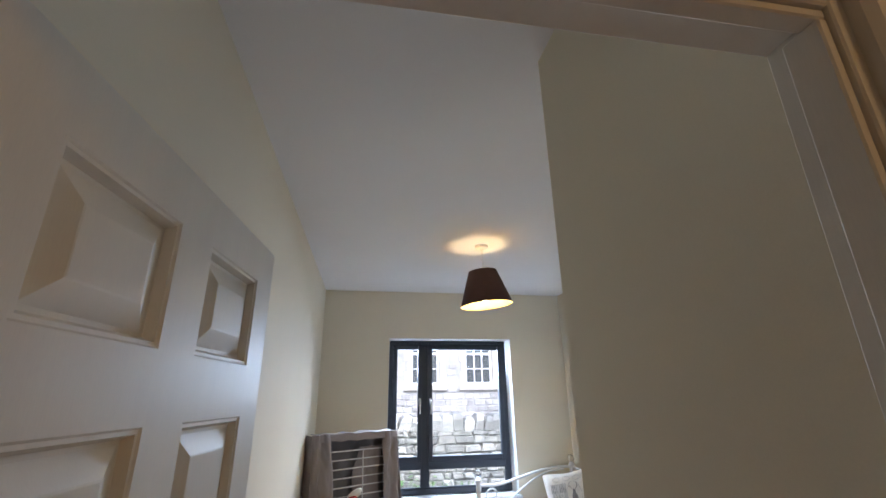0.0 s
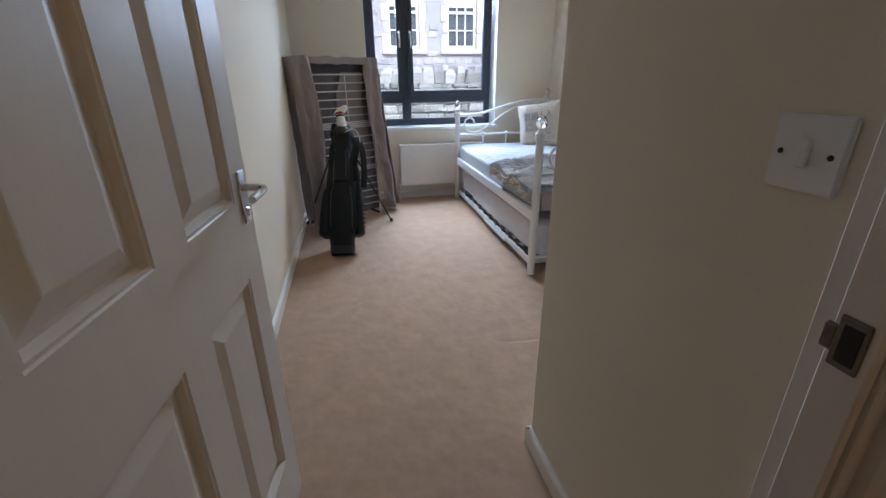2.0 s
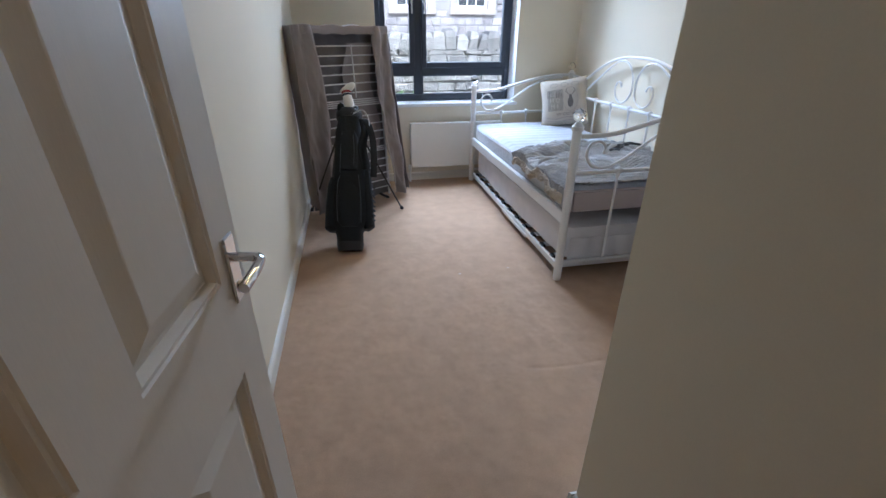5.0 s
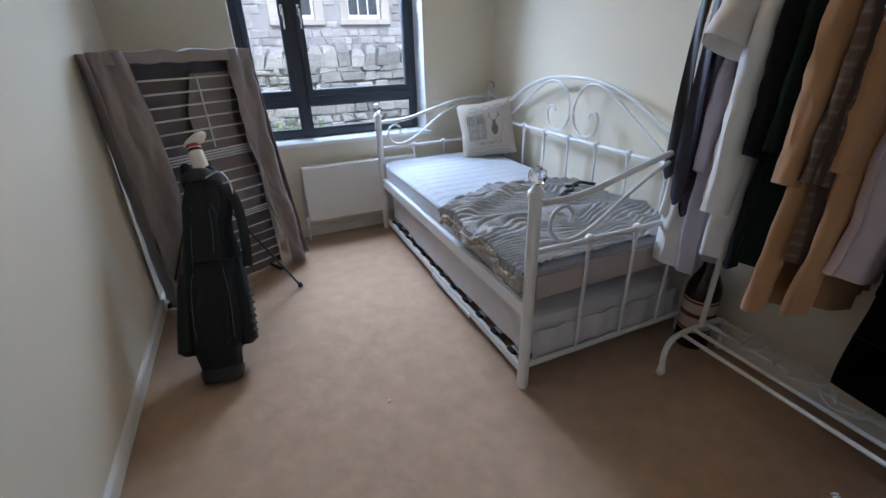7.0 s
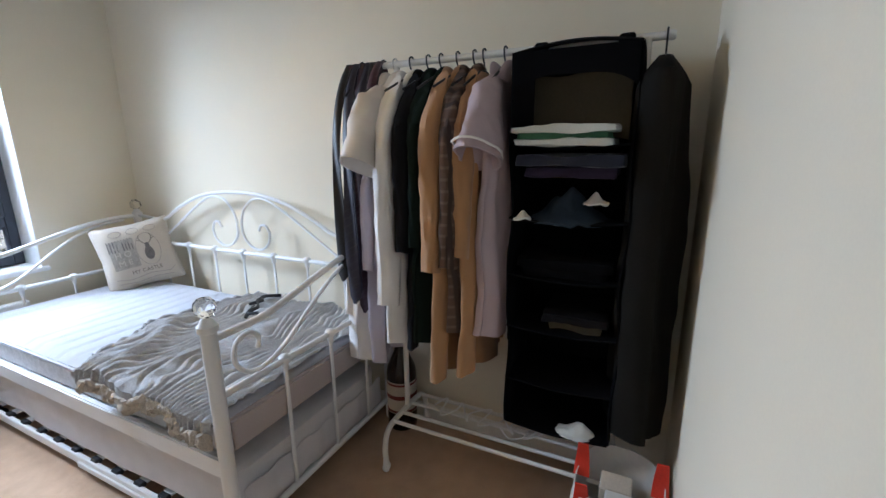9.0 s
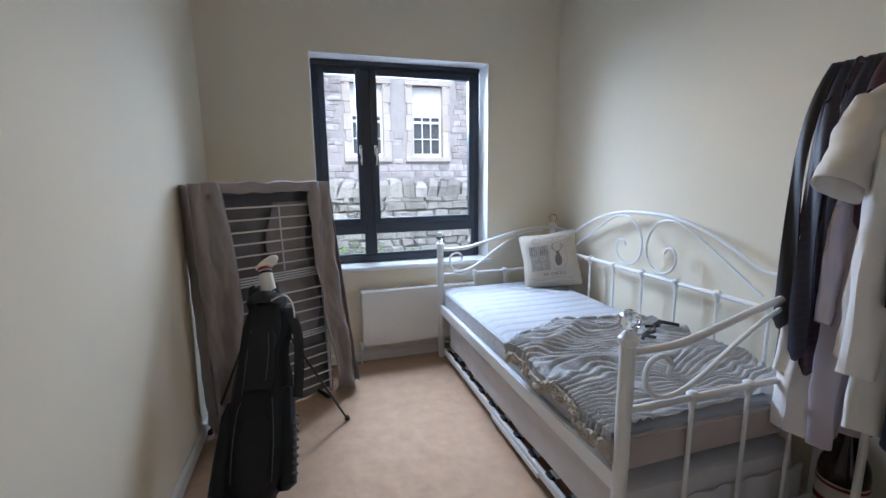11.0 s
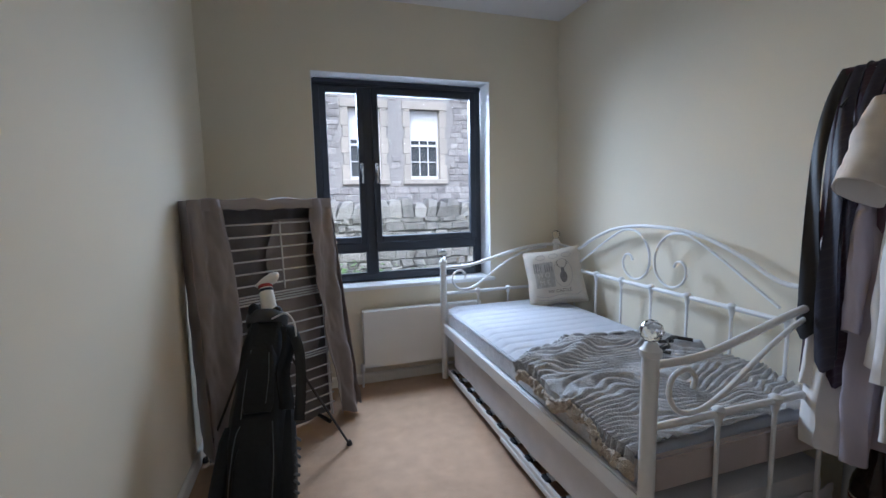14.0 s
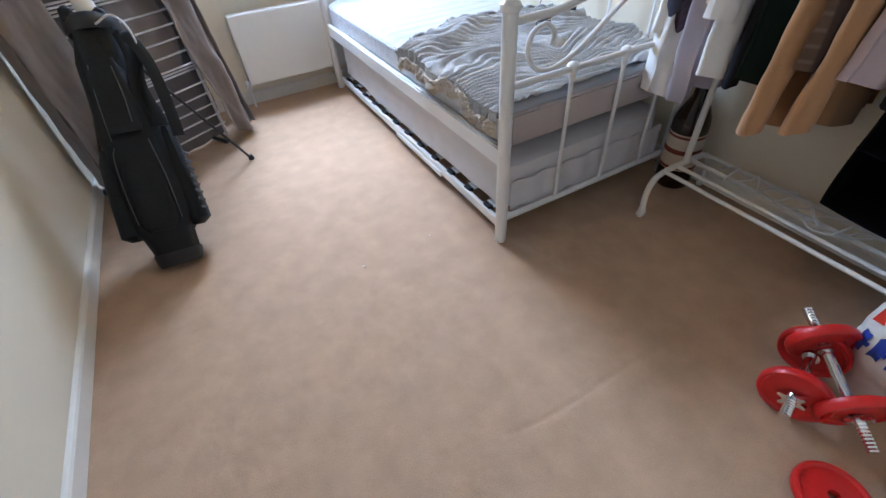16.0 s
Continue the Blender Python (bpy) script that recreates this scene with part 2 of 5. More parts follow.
M_BLIND = mat("white_roller_blind", (0.78, 0.77, 0.75), 0.8, var=0.03)
# Opaque panes; the darkness of the unlit rooms is put into their colour.
M_DARKROOM = mat("opaque_dark_room_pane", (0.06, 0.065, 0.07), 0.08, var=0.4, scale=3, bump=0)
M_SLATE = mat("slate_roof", (0.08, 0.085, 0.095), 0.7, var=0.2)
M_GROUND = mat("gravel_ground", (0.22, 0.20, 0.17), 0.95, var=0.3, scale=4, fine=60, bump=0.8, dist=0.02)
M_LEAF = mat("green_leaf", (0.12, 0.20, 0.05), 0.6, var=0.3, per=0.3)
M_DUST = mat("paper_scrap", (0.75, 0.74, 0.70), 0.8)

# ---------- building helpers ----------
ORIGIN = {}


def thing(name, loc, label, category, group="", kind=""):
    ob = new(name)
    ob.empty_display_size = 0.1
    ob.location = loc
    ORIGIN[ob.name] = Vector(loc)
    return tagged(ob, label, category, group, kind)


def part(name, bm, material, parent=None, label="", smooth=False, kind=""):
    """One mesh in world coordinates, hung under its thing or part."""
    o = ORIGIN.get(parent.name, Vector((0, 0, 0))) if parent else Vector((0, 0, 0))
    bmesh.ops.translate(bm, verts=bm.verts, vec=-o)
    bmesh.ops.recalc_face_normals(bm, faces=bm.faces)
    me = bpy.data.meshes.new(name)
    bm.to_mesh(me)
    bm.free()
    me.materials.append(material)
    if smooth:
        for p in me.polygons:
            p.use_smooth = True
        me.set_sharp_from_angle(angle=radians(45))
    ob = new(name, me)
    if parent:
        ob.parent = parent
        ORIGIN[ob.name] = o
    return tagged(ob, label, kind=kind)


def solo(name, bm, material, label, category="", group="", kind="", smooth=False):
    ob = part(name, bm, material, None, "", smooth)
    return tagged(ob, label, category, group, kind)


def box(a, b, bevel=0.0, bm=None, m=None, seg=1):
    bm = bm or bmesh.new()
    r = bmesh.ops.create_cube(bm, size=1)
    vs = r["verts"]
    for v in vs:
        v.co = Vector([a[i] + (v.co[i] + 0.5) * (b[i] - a[i]) for i in range(3)])
    if bevel:
        es = list({e for v in vs for e in v.link_edges})
        out = bmesh.ops.bevel(bm, geom=es, offset=bevel, segments=seg, affect="EDGES")
        vs = list({v for f in out["faces"] for v in f.verts} | {v for v in vs if v.is_valid})
    if m is not None:
        bmesh.ops.transform(bm, matrix=m, verts=vs)
    return bm


def smooth_path(pts, steps=6, closed=False):
    p = [Vector(q) for q in pts]
    out, n = [], len(p)
    for i in range(n if closed else n - 1):
        p0 = p[(i - 1) % n] if closed or i > 0 else p[0] * 2 - p[1]
        p1, p2 = p[i], p[(i + 1) % n]
        p3 = p[(i + 2) % n] if closed or i + 2 < n else p2 * 2 - p1
        for k in range(steps):
            t = k / steps
            out.append(0.5 * (2 * p1 + (p2 - p0) * t + (2 * p0 - 5 * p1 + 4 * p2 - p3) * t * t + (3 * p1 - p0 - 3 * p2 + p3) * t ** 3))
    if not closed:
        out.append(p[-1])
    return out


def tube(pts, r, n=8, bm=None, flat=1.0):
    """A round bar along points, its ends closed. r: one radius, or a function of 0..1."""
    bm = bm or bmesh.new()
    pts = [Vector(p) for p in pts]
    up = None
    rings = []
    for i, p in enumerate(pts):
        d = (pts[min(i + 1, len(pts) - 1)] - pts[max(i - 1, 0)]).normalized()
        if up is None:
            up = d.orthogonal().normalized()
        up = (up - d * up.dot(d)).normalized()
        side = d.cross(up)
        rad = r(i / (len(pts) - 1)) if callable(r) else r
        rings.append([bm.verts.new(p + (up * math.cos(a) + side * math.sin(a) * flat) * rad) for a in [2 * math.pi * k / n for k in range(n)]])
    skin(bm, rings)
    return bm


def skin(bm, rings, caps=True, closed=True):
    for a, b in zip(rings, rings[1:]):
        n = len(a)
        for k in range(n if closed else n - 1):
            bm.faces.new((a[k], a[(k + 1) % n], b[(k + 1) % n], b[k]))
    if caps and closed:
        bm.faces.new(rings[0])
        bm.faces.new(list(reversed(rings[-1])))


def lathe(profile, at=(0, 0, 0), n=20, bm=None, m=None, caps=True):
    bm = bm or bmesh.new()
    m = m or Matrix.Identity(4)
    rings = [[bm.verts.new(m @ Vector((at[0] + r * math.cos(2 * math.pi * k / n), at[1] + r * math.sin(2 * math.pi * k / n), at[2] + z))) for k in range(n)] for r, z in profile]
    skin(bm, rings, caps)
    return bm


def ball(c, r, bm=None, u=12, v=8):
    bm = bm or bmesh.new()
    bmesh.ops.create_uvsphere(bm, u_segments=u, v_segments=v, radius=r, matrix=Matrix.Translation(c))
    return bm


def grid(fn, nu, nv, bm=None, thick=0.0):
    """A sheet fn(u, v) -> point, u and v 0..1; with thickness along z-ish normals when asked."""
    bm = bm or bmesh.new()
    vs = [[bm.verts.new(fn(i / nu, j / nv)) for j in range(nv + 1)] for i in range(nu + 1)]
    for i in range(nu):
        for j in range(nv):
            bm.faces.new((vs[i][j], vs[i + 1][j], vs[i + 1][j + 1], vs[i][j + 1]))
    if thick:
        bmesh.ops.recalc_face_normals(bm, faces=bm.faces)
        bmesh.ops.solidify(bm, geom=bm.faces[:], thickness=thick)
    return bm


def nz(x, y, z=0.0, s=1.0):
    return noise.noise(Vector((x * s, y * s, z * s)))


def letters(text, size, m, material, parent, name="lettering", label=""):
    cu = bpy.data.curves.new("t", "FONT")
    cu.body, cu.size, cu.extrude, cu.align_x, cu.align_y = text, size, 0.0008, "CENTER", "CENTER"
    tmp = bpy.data.objects.new("t", cu)
    me = bpy.data.meshes.new_from_object(tmp)
    bm = bmesh.new()
    bm.from_mesh(me)
    bpy.data.objects.remove(tmp)
    bpy.data.meshes.remove(me)
    bmesh.ops.transform(bm, matrix=m, verts=bm.verts)
    return part(name, bm, material, parent, label)

# ---------- the room's shell ----------
CEIL, FAR, RIGHT, PASS, RET = 2.715, 4.24, 2.575, 0.99, 0.805
WX0, WX1, WZ0, WZ1 = 0.675, 1.975, 0.70, 2.222


def wall(name, pieces, label, m=M_WALL):
    bm = bmesh.new()
    for a, b in pieces:
        box(a, b, bm=bm)
    return solo(name, bm, m, label, "wall", kind="structure")


wall("wall_left", [((-0.12, 0.032, 0), (0, FAR, CEIL))], "plain cream painted bedroom wall")
wall("wall_window", [((-0.12, FAR, -0.3), (WX0, 4.55, CEIL)), ((WX1, FAR, -0.3), (RIGHT + 0.12, 4.55, CEIL)),
                     ((WX0, FAR, -0.3), (WX1, 4.55, WZ0)), ((WX0, FAR, WZ1), (WX1, 4.55, CEIL))], "cream painted wall with a recessed window")
wall("wall_right", [((RIGHT, RET, 0), (RIGHT + 0.12, FAR, CEIL))], "plain cream painted wall behind the daybed")
wall("wall_passage", [((PASS, 0.032, 0), (PASS + 0.1, RET, CEIL)), ((PASS + 0.1, RET - 0.1, 0), (RIGHT + 0.12, RET, CEIL))], "cream painted wall of the entrance passage with an outer corner")
wall("wall_door", [((-0.8, -0.035, 0), (0.062, 0.030, CEIL)), ((0.927, -0.035, 0), (1.19, 0.030, CEIL)), ((0.062, -0.035, 2.035), (0.927, 0.030, CEIL)),
                   ((1.98, -0.035, 0), (2.6, 0.030, CEIL)), ((1.19, -0.035, 2.035), (1.98, 0.030, CEIL))], "cream painted hall wall with door openings")
wall("wall_hall", [((-0.9, -1.75, 0), (-0.8, 0.03, CEIL)), ((2.6, -1.75, 0), (2.7, 0.03, CEIL)), ((-0.8, -1.75, 0), (2.6, -1.65, CEIL))], "plain cream painted hall walls")
bm = box((-0.9, -1.75, CEIL), (2.72, 4.55, CEIL + 0.1))
solo("ceiling", bm, M_CEIL, "plain white painted ceiling", "ceiling", kind="structure")


def carpet(u, v):
    x, y = u * RIGHT, 0.0 + v * FAR
    z = 0.0016 * nz(x, y, 3, 9) + 0.0012 * nz(x, y, 7, 30) + 0.0016 * nz(x, y, 1, 75) * (0.4 + max(0.0, nz(x, y, 5, 4)))
    d = abs(y - (1.432 - 0.07 * (x - 1.05)) - 0.012 * math.sin(9 * x))
    if 1.02 < x < 1.75:
        z -= (0.0028 + 0.0020 * nz(x, y, 2, 30)) * math.exp(-(d / 0.008) ** 2) * min(1, (x - 1.02) * 9, (1.75 - x) * 9)
    return Vector((x, y, z))


bm = grid(carpet, 320, 530)
solo("floor_carpet", bm, M_CARPET, "worn beige cut-pile carpet with a faint seam", "floor", kind="structure", smooth=True)
bm = box((-0.9, -1.75, -0.12), (2.7, 4.5, -0.012))
solo("floor_slab", bm, M_GAP, "dark subfloor under carpet and planks", "floor", kind="structure")


def skirting(name, a, b, out):
    """Moulded board from a to b in plan, standing out by 'out'."""
    a, b, o = Vector((*a, 0)), Vector((*b, 0)), Vector((*out, 0))
    prof = [(0, 0), (0.016, 0), (0.016, 0.060), (0.012, 0.068), (0.006, 0.074), (0, 0.076)]
    bm = bmesh.new()
    rings = [[bm.verts.new(p + o * d + Vector((0, 0, z))) for d, z in prof] for p in (a, b)]
    skin(bm, rings)
    solo(name, bm, M_GLOSS, "white painted wooden skirting board", "skirting board", kind="structure")


skirting("baseboard_left", (0.001, 0.04), (0.001, FAR), (1, 0))
skirting("baseboard_window", (0.018, FAR - 0.001), (RIGHT - 0.018, FAR - 0.001), (0, -1))
skirting("baseboard_right", (RIGHT - 0.001, RET + 0.018), (RIGHT - 0.001, FAR), (-1, 0))
skirting("baseboard_return", (PASS - 0.016, RET + 0.001), (RIGHT, RET + 0.001), (0, 1))
skirting("baseboard_passage", (PASS - 0.001, 0.034), (PASS - 0.001, RET), (-1, 0))
skirting("baseboard_hall", (1.003, -0.036), (1.118, -0.036), (0, -1))

# door lining, stop and architraves
lining = thing("door_lining", (0.49, 0, 0), "white gloss door lining with a planted stop", "door frame", kind="structure")
for nm, a, b in (("jamb", (0.062, -0.038, 0), (0.092, 0.082, 2.035)), ("jamb", (0.897, -0.038, 0), (0.927, 0.034, 2.035)), ("head", (0.092, -0.038, 2.005), (0.897, 0.034, 2.035)),
                 ("stop", (0.092, -0.032, 0), (0.102, 0.075, 1.993)), ("stop", (0.885, -0.032, 0), (0.897, 0.008, 1.993)), ("stop", (0.092, -0.032, 1.993), (0.897, -0.010, 2.005))):
    part(nm, box(a, b, 0.002), M_GLOSS, lining)


def architrave(name, x, sgn, ztop, y=-0.036):
    """Upright moulding on the hall side; sgn: the side to which it spreads."""
    prof = [(0, 0), (0, 0.010), (0.008, 0.015), (0.018, 0.015), (0.024, 0.010), (0.030, 0.018), (0.052, 0.021), (0.064, 0.018), (0.068, 0.0)]
    bm = bmesh.new()
    rings = [[bm.verts.new((x + sgn * w, y - 1.5 * d, z)) for w, d in prof] for z in (0, ztop)]
    skin(bm, rings)
    solo(name, bm, M_GLOSS, "white moulded door architrave", "architrave", kind="structure")


architrave("trim_door_left", 0.076, -1, 2.087)
architrave("trim_door_right", 0.913, 1, 2.087)
architrave("trim_cupboard", 1.19, -1, 2.087)
bm = bmesh.new()
prof = [(0, 0), (0, 0.010), (0.008, 0.015), (0.018, 0.015), (0.024, 0.010), (0.030, 0.018), (0.052, 0.021), (0.064, 0.018), (0.068, 0.0)]
skin(bm, [[bm.verts.new((x, -0.036 - 1.5 * d, 2.021 + w)) for w, d in prof] for x in (0.076, 0.913)])
solo("trim_door_head", bm, M_GLOSS, "white moulded door head architrave", "architrave", kind="structure")

bm = bmesh.new()
prof = [(-0.016, 0.0), (-0.017, 0.004), (-0.006, 0.006), (0.006, 0.006), (0.017, 0.005), (0.020, 0.0)]
skin(bm, [[bm.verts.new((x, y + 0.0, z)) for y, z in prof] for x in (0.096, 0.896)])
solo("trim_threshold", bm, M_ALU, "worn aluminium carpet threshold strip", "threshold strip", kind="structure")


def panel_door(name, m, label, handle=True, width=0.772, height=1.978):
    """Six-panel door: local x along the leaf from the hinge, y the face seen (0) and the back (0.038), z up."""
    o = m.translation.copy()
    d = thing(name, o, label, "door", kind="structure")
    cols = ((0.100, 0.337), (0.441, 0.677))
    rows = ((0.200, 0.765), (0.942, 1.600), (1.700, 1.888))
    bm = bmesh.new()
    xs = [0] + [c for p in cols for c in p] + [width]
    zs = [0] + [c for p in rows for c in p] + [height]
    for i in range(len(xs) - 1):
        for j in range(len(zs) - 1):
            if i % 2 == 1 and j % 2 == 1:
                continue
            box((xs[i], 0, zs[j]), (xs[i + 1], 0.038, zs[j + 1]), bm=bm)
    bmesh.ops.remove_doubles(bm, verts=bm.verts, dist=1e-5)
    inner = [f for f in bm.faces if len([g for g in bm.faces if g is not f and (g.calc_center_median() - f.calc_center_median()).length < 1e-4])]
    bmesh.ops.delete(bm, geom=inner, context="FACES")
    bmesh.ops.transform(bm, matrix=m, verts=bm.verts)
    leaf = part("leaf", bm, M_GLOSS, d)
    for x0, x1 in cols:
        for z0, z1 in rows:
            bm = bmesh.new()
            def loop(k, y):
                return [bm.verts.new((x, y, z)) for x, z in ((x0 + k, z0 + k), (x1 - k, z0 + k), (x1 - k, z1 - k), (x0 + k, z1 - k))]
            fr = [loop(0, 0.0), loop(0.003, 0.003), loop(0.008, 0.003), loop(0.014, 0.0165), loop(0.020, 0.0165), loop(0.052, 0.0045), loop(0.055, 0.004)]
            bk = [loop(0, 0.038), loop(0.003, 0.035), loop(0.008, 0.035), loop(0.014, 0.0215), loop(0.020, 0.0215), loop(0.052, 0.0335), loop(0.055, 0.034)]
            skin(bm, fr, caps=False)
            skin(bm, bk, caps=False)
            bm.faces.new(fr[-1])
            bm.faces.new(bk[-1])
            bmesh.ops.transform(bm, matrix=m, verts=bm.verts)
            part("panel", bm, M_GLOSS, d)
    if handle:
        bm = box((0.706, -0.006, 0.885), (0.746, 0, 1.005), 0.003, m=m)
        plate = part("handle_plate", bm, M_CHROME, d, "chrome lever handle plate")
        bm = bmesh.new()
        tube([m @ Vector(p) for p in smooth_path([(0.726, -0.004, 0.965), (0.726, -0.035, 0.965), (0.718, -0.050, 0.965), (0.696, -0.054, 0.964), (0.628, -0.052, 0.962)], 5)], 0.0085, 8, bm)
        part("lever", bm, M_CHROME, plate, "chrome lever", True)
        bm = box((0.720, -0.010, 0.900), (0.732, -0.005, 0.920), 0.002, m=m)
        part("thumb_turn", bm, M_CHROME, plate)
    for z in (0.16, 1.0, 1.75):
        bm = bmesh.new()
        tube([m @ Vector((-0.004, -0.004, z + k)) for k in (0, 0.045, 0.09)], 0.005, 8, bm)
        box((-0.0015, -0.002, z), (0.0015, 0.030, z + 0.09), bm=bm, m=m)
        part("hinge", bm, M_STEEL, d, "tarnished steel butt hinge")
    return d


# the leaf stands open, close to square with the wall; the local x axis runs from the hinge into the room
ang = math.degrees(math.atan2(0.777, 0.074))
panel_door("door_1", pose(0.143, 0.038, 0.011, 0, 0, ang), "open white six-panel door with a chrome lever handle")
panel_door("door_2", pose(1.20, -0.040, 0.008, 0, 0, 0), "closed white six-panel cupboard door in the hall", handle=False)

# hinge leaves on the lining, latch keep
bm = box((0.101, -0.006, 0.115), (0.1045, 0.030, 0.205), 0.001)
solo("hinge_leaf", bm, M_STEEL, "tarnished steel hinge leaf on the door lining", "hinge")
bm = box((0.8825, -0.024, 0.948), (0.8855, 0.002, 1.000), 0.001)
box((0.8825, 0.000, 0.960), (0.8885, 0.014, 0.988), 0.0025, bm)
k = thing("strike_plate", (0.896, -0.02, 1.0), "worn steel latch strike plate on the door frame", "strike plate")
part("plate", bm, M_STRIKE, k)
# Thin black tab on the plate for the hole's shade; no opening is cut.
bm = box((0.8815, -0.020, 0.955), (0.8823, -0.004, 0.992))
part("latch_hole_shade", bm, M_RUBBER_HOLE, k, "black tab standing for the shaded latch hole")

# light switch
sw = thing("light_switch", (PASS, 0.155, 1.115), "white plastic single rocker light switch on the wall", "switch")
bm = box((PASS - 0.009, 0.111, 1.070), (PASS + 0.001, 0.199, 1.158), 0.003, seg=2)
part("face_plate", bm, M_WHITEP, sw)
bm = box((PASS - 0.014, 0.148, 1.098), (PASS - 0.008, 0.162, 1.132), 0.002)
part("rocker", bm, M_WHITEP, sw)
for y in (0.125, 0.185):
    # Black disc on the plate's surface, put for the shade inside a screw hole.
    bm = lathe([(0.0035, 0), (0.0035, 0.0015)], n=10, m=Matrix.Translation((PASS - 0.0088, y, 1.114)) @ Matrix.Rotation(radians(-90), 4, "Y"))
    part("screw", bm, M_RUBBER_HOLE, sw, "black disc standing for a shaded screw hole")

# ---------- window ----------
w = thing("window_1", (1.325, 4.42, WZ0), "dark grey aluminium window with two opening casements above fixed lights", "window", kind="structure")
FY0, FY1 = 4.405, 4.47
bm = bmesh.new()
X0, X1, Z0, Z1 = 0.683, 1.962, 0.735, 2.216
box((X0, FY0, Z0), (X0 + 0.050, FY1, Z1), 0.004, bm)
box((X1 - 0.050, FY0, Z0), (X1, FY1, Z1), 0.004, bm)
box((X0 + 0.05, FY0, Z1 - 0.055), (X1 - 0.05, FY1, Z1), 0.004, bm)
box((X0 + 0.05, FY0, Z0), (X1 - 0.05, FY1, Z0 + 0.055), 0.004, bm)
box((1.034, FY0 + 0.002, Z0 + 0.055), (1.101, FY1, Z1 - 0.055), 0.004, bm)
box((X0 + 0.05, FY0 + 0.001, 0.965), (1.034, FY1, 1.035), 0.004, bm)
box((1.101, FY0 + 0.001, 0.965), (X1 - 0.05, FY1, 1.035), 0.004, bm)
part("window_frame", bm, M_ANTH, w)
bm = box((X0 + 0.004, FY0 - 0.030, Z1 - 0.036), (X1 - 0.004, FY0 + 0.002, Z1 - 0.002), 0.008, seg=2)
part("head_vent", bm, M_ANTH, w, "dark slim vent bar along the head")
for x0, x1, hx in ((0.728, 1.036, 1.012), (1.099, 1.916, 1.123)):
    z0, z1, s = 1.028, 2.165, 0.046
    y0, y1 = FY0 - 0.018, FY0 + 0.03
    bm = bmesh.new()
    box((x0, y0, z0), (x0 + s, y1, z1), 0.005, bm)
    box((x1 - s, y0, z0), (x1, y1, z1), 0.005, bm)
    box((x0 + s, y0, z0), (x1 - s, y1, z0 + s + 0.004), 0.005, bm)
    box((x0 + s, y0, z1 - s), (x1 - s, y1, z1), 0.005, bm)
    cs = part("casement", bm, M_ANTH, w)
    bm = box((x0 + s, FY0 + 0.012, z0 + s), (x1 - s, FY0 + 0.018, z1 - s))
    g = part("pane", bm, M_PANE, cs, "clear glass")
    g.visible_shadow = False
    bm = bmesh.new()
    box((hx - 0.011, y0 - 0.008, 1.555), (hx + 0.011, y0, 1.625), 0.004, bm)
    tube(smooth_path([(hx, y0 - 0.004, 1.60), (hx, y0 - 0.034, 1.60), (hx, y0 - 0.042, 1.585), (hx, y0 - 0.040, 1.53), (hx, y0 - 0.036, 1.475)], 4), 0.008, 8, bm)
    part("handle", bm, M_CHROME, cs, "chrome casement handle", True)
for x0, x1 in ((0.733, 1.034), (1.101, 1.912)):
    bm = bmesh.new()
    for a, b in (((x0, FY0 + 0.004, 0.79), (x0 + 0.012, FY0 + 0.03, 0.965)), ((x1 - 0.012, FY0 + 0.004, 0.79), (x1, FY0 + 0.03, 0.965)),
                 ((x0 + 0.012, FY0 + 0.004, 0.79), (x1 - 0.012, FY0 + 0.03, 0.80)), ((x0 + 0.012, FY0 + 0.004, 0.955), (x1 - 0.012, FY0 + 0.03, 0.965))):
        box(a, b, 0.002, bm)
    part("glazing_bead", bm, M_ANTH, w)
    bm = box((x0 + 0.010, FY0 + 0.016, 0.798), (x1 - 0.010, FY0 + 0.022, 0.957))
    g = part("pane", bm, M_PANE, w, "clear glass")
    g.visible_shadow = False
bm = box((WX0 - 0.03, FAR - 0.028, WZ0 + 0.002), (WX1 + 0.03, FAR - 0.001, WZ0 + 0.030), 0.006, seg=2)
box((WX0 + 0.001, FAR - 0.002, WZ0 + 0.002), (WX1 - 0.001, FY0 + 0.05, WZ0 + 0.030), 0.0, bm)
part("window_sill", bm, M_SILL, w, "white painted window board")
bm = bmesh.new()
box((WX1 - 0.004, FAR + 0.002, WZ0 + 0.03), (WX1 + 0.001, FY0 + 0.06, WZ1), bm=bm)
box((WX0 - 0.001, FAR + 0.002, WZ0 + 0.03), (WX0 + 0.004, FY0 + 0.06, WZ1), bm=bm)
box((WX0 + 0.004, FAR + 0.002, WZ1 - 0.004), (WX1 - 0.004, FY0 + 0.06, WZ1 + 0.001), bm=bm)
part("reveal", bm, M_SILL, w, "white painted window reveal")

# ---------- radiator ----------
r = thing("radiator", (1.4, 4.2, 0.15), "white panel radiator under the window", "radiator")
RX0, RX1, RY0, RY1, RZ0, RZ1 = 0.945, 1.845, 4.130, 4.200, 0.150, 0.568
bm = box((RX0, RY0, RZ0), (RX1, RY0 + 0.018, RZ1), 0.006, seg=2)
part("front_panel", bm, M_RAD, r)
bm = box((RX0 + 0.01, RY1 - 0.014, RZ0 + 0.01), (RX1 - 0.01, RY1, RZ1 - 0.01), 0.005)
part("rear_panel", bm, M_RAD, r)
bm = box((RX0 - 0.001, RY0 + 0.012, RZ0 + 0.012), (RX0 + 0.004, RY1 - 0.004, RZ1 - 0.004))
part("side_cover", bm, M_RAD, r)
bm = box((RX1 - 0.004, RY0 + 0.012, RZ0 + 0.012), (RX1 + 0.001, RY1 - 0.004, RZ1 - 0.004))
part("side_cover", bm, M_RAD, r)
bm = bmesh.new()
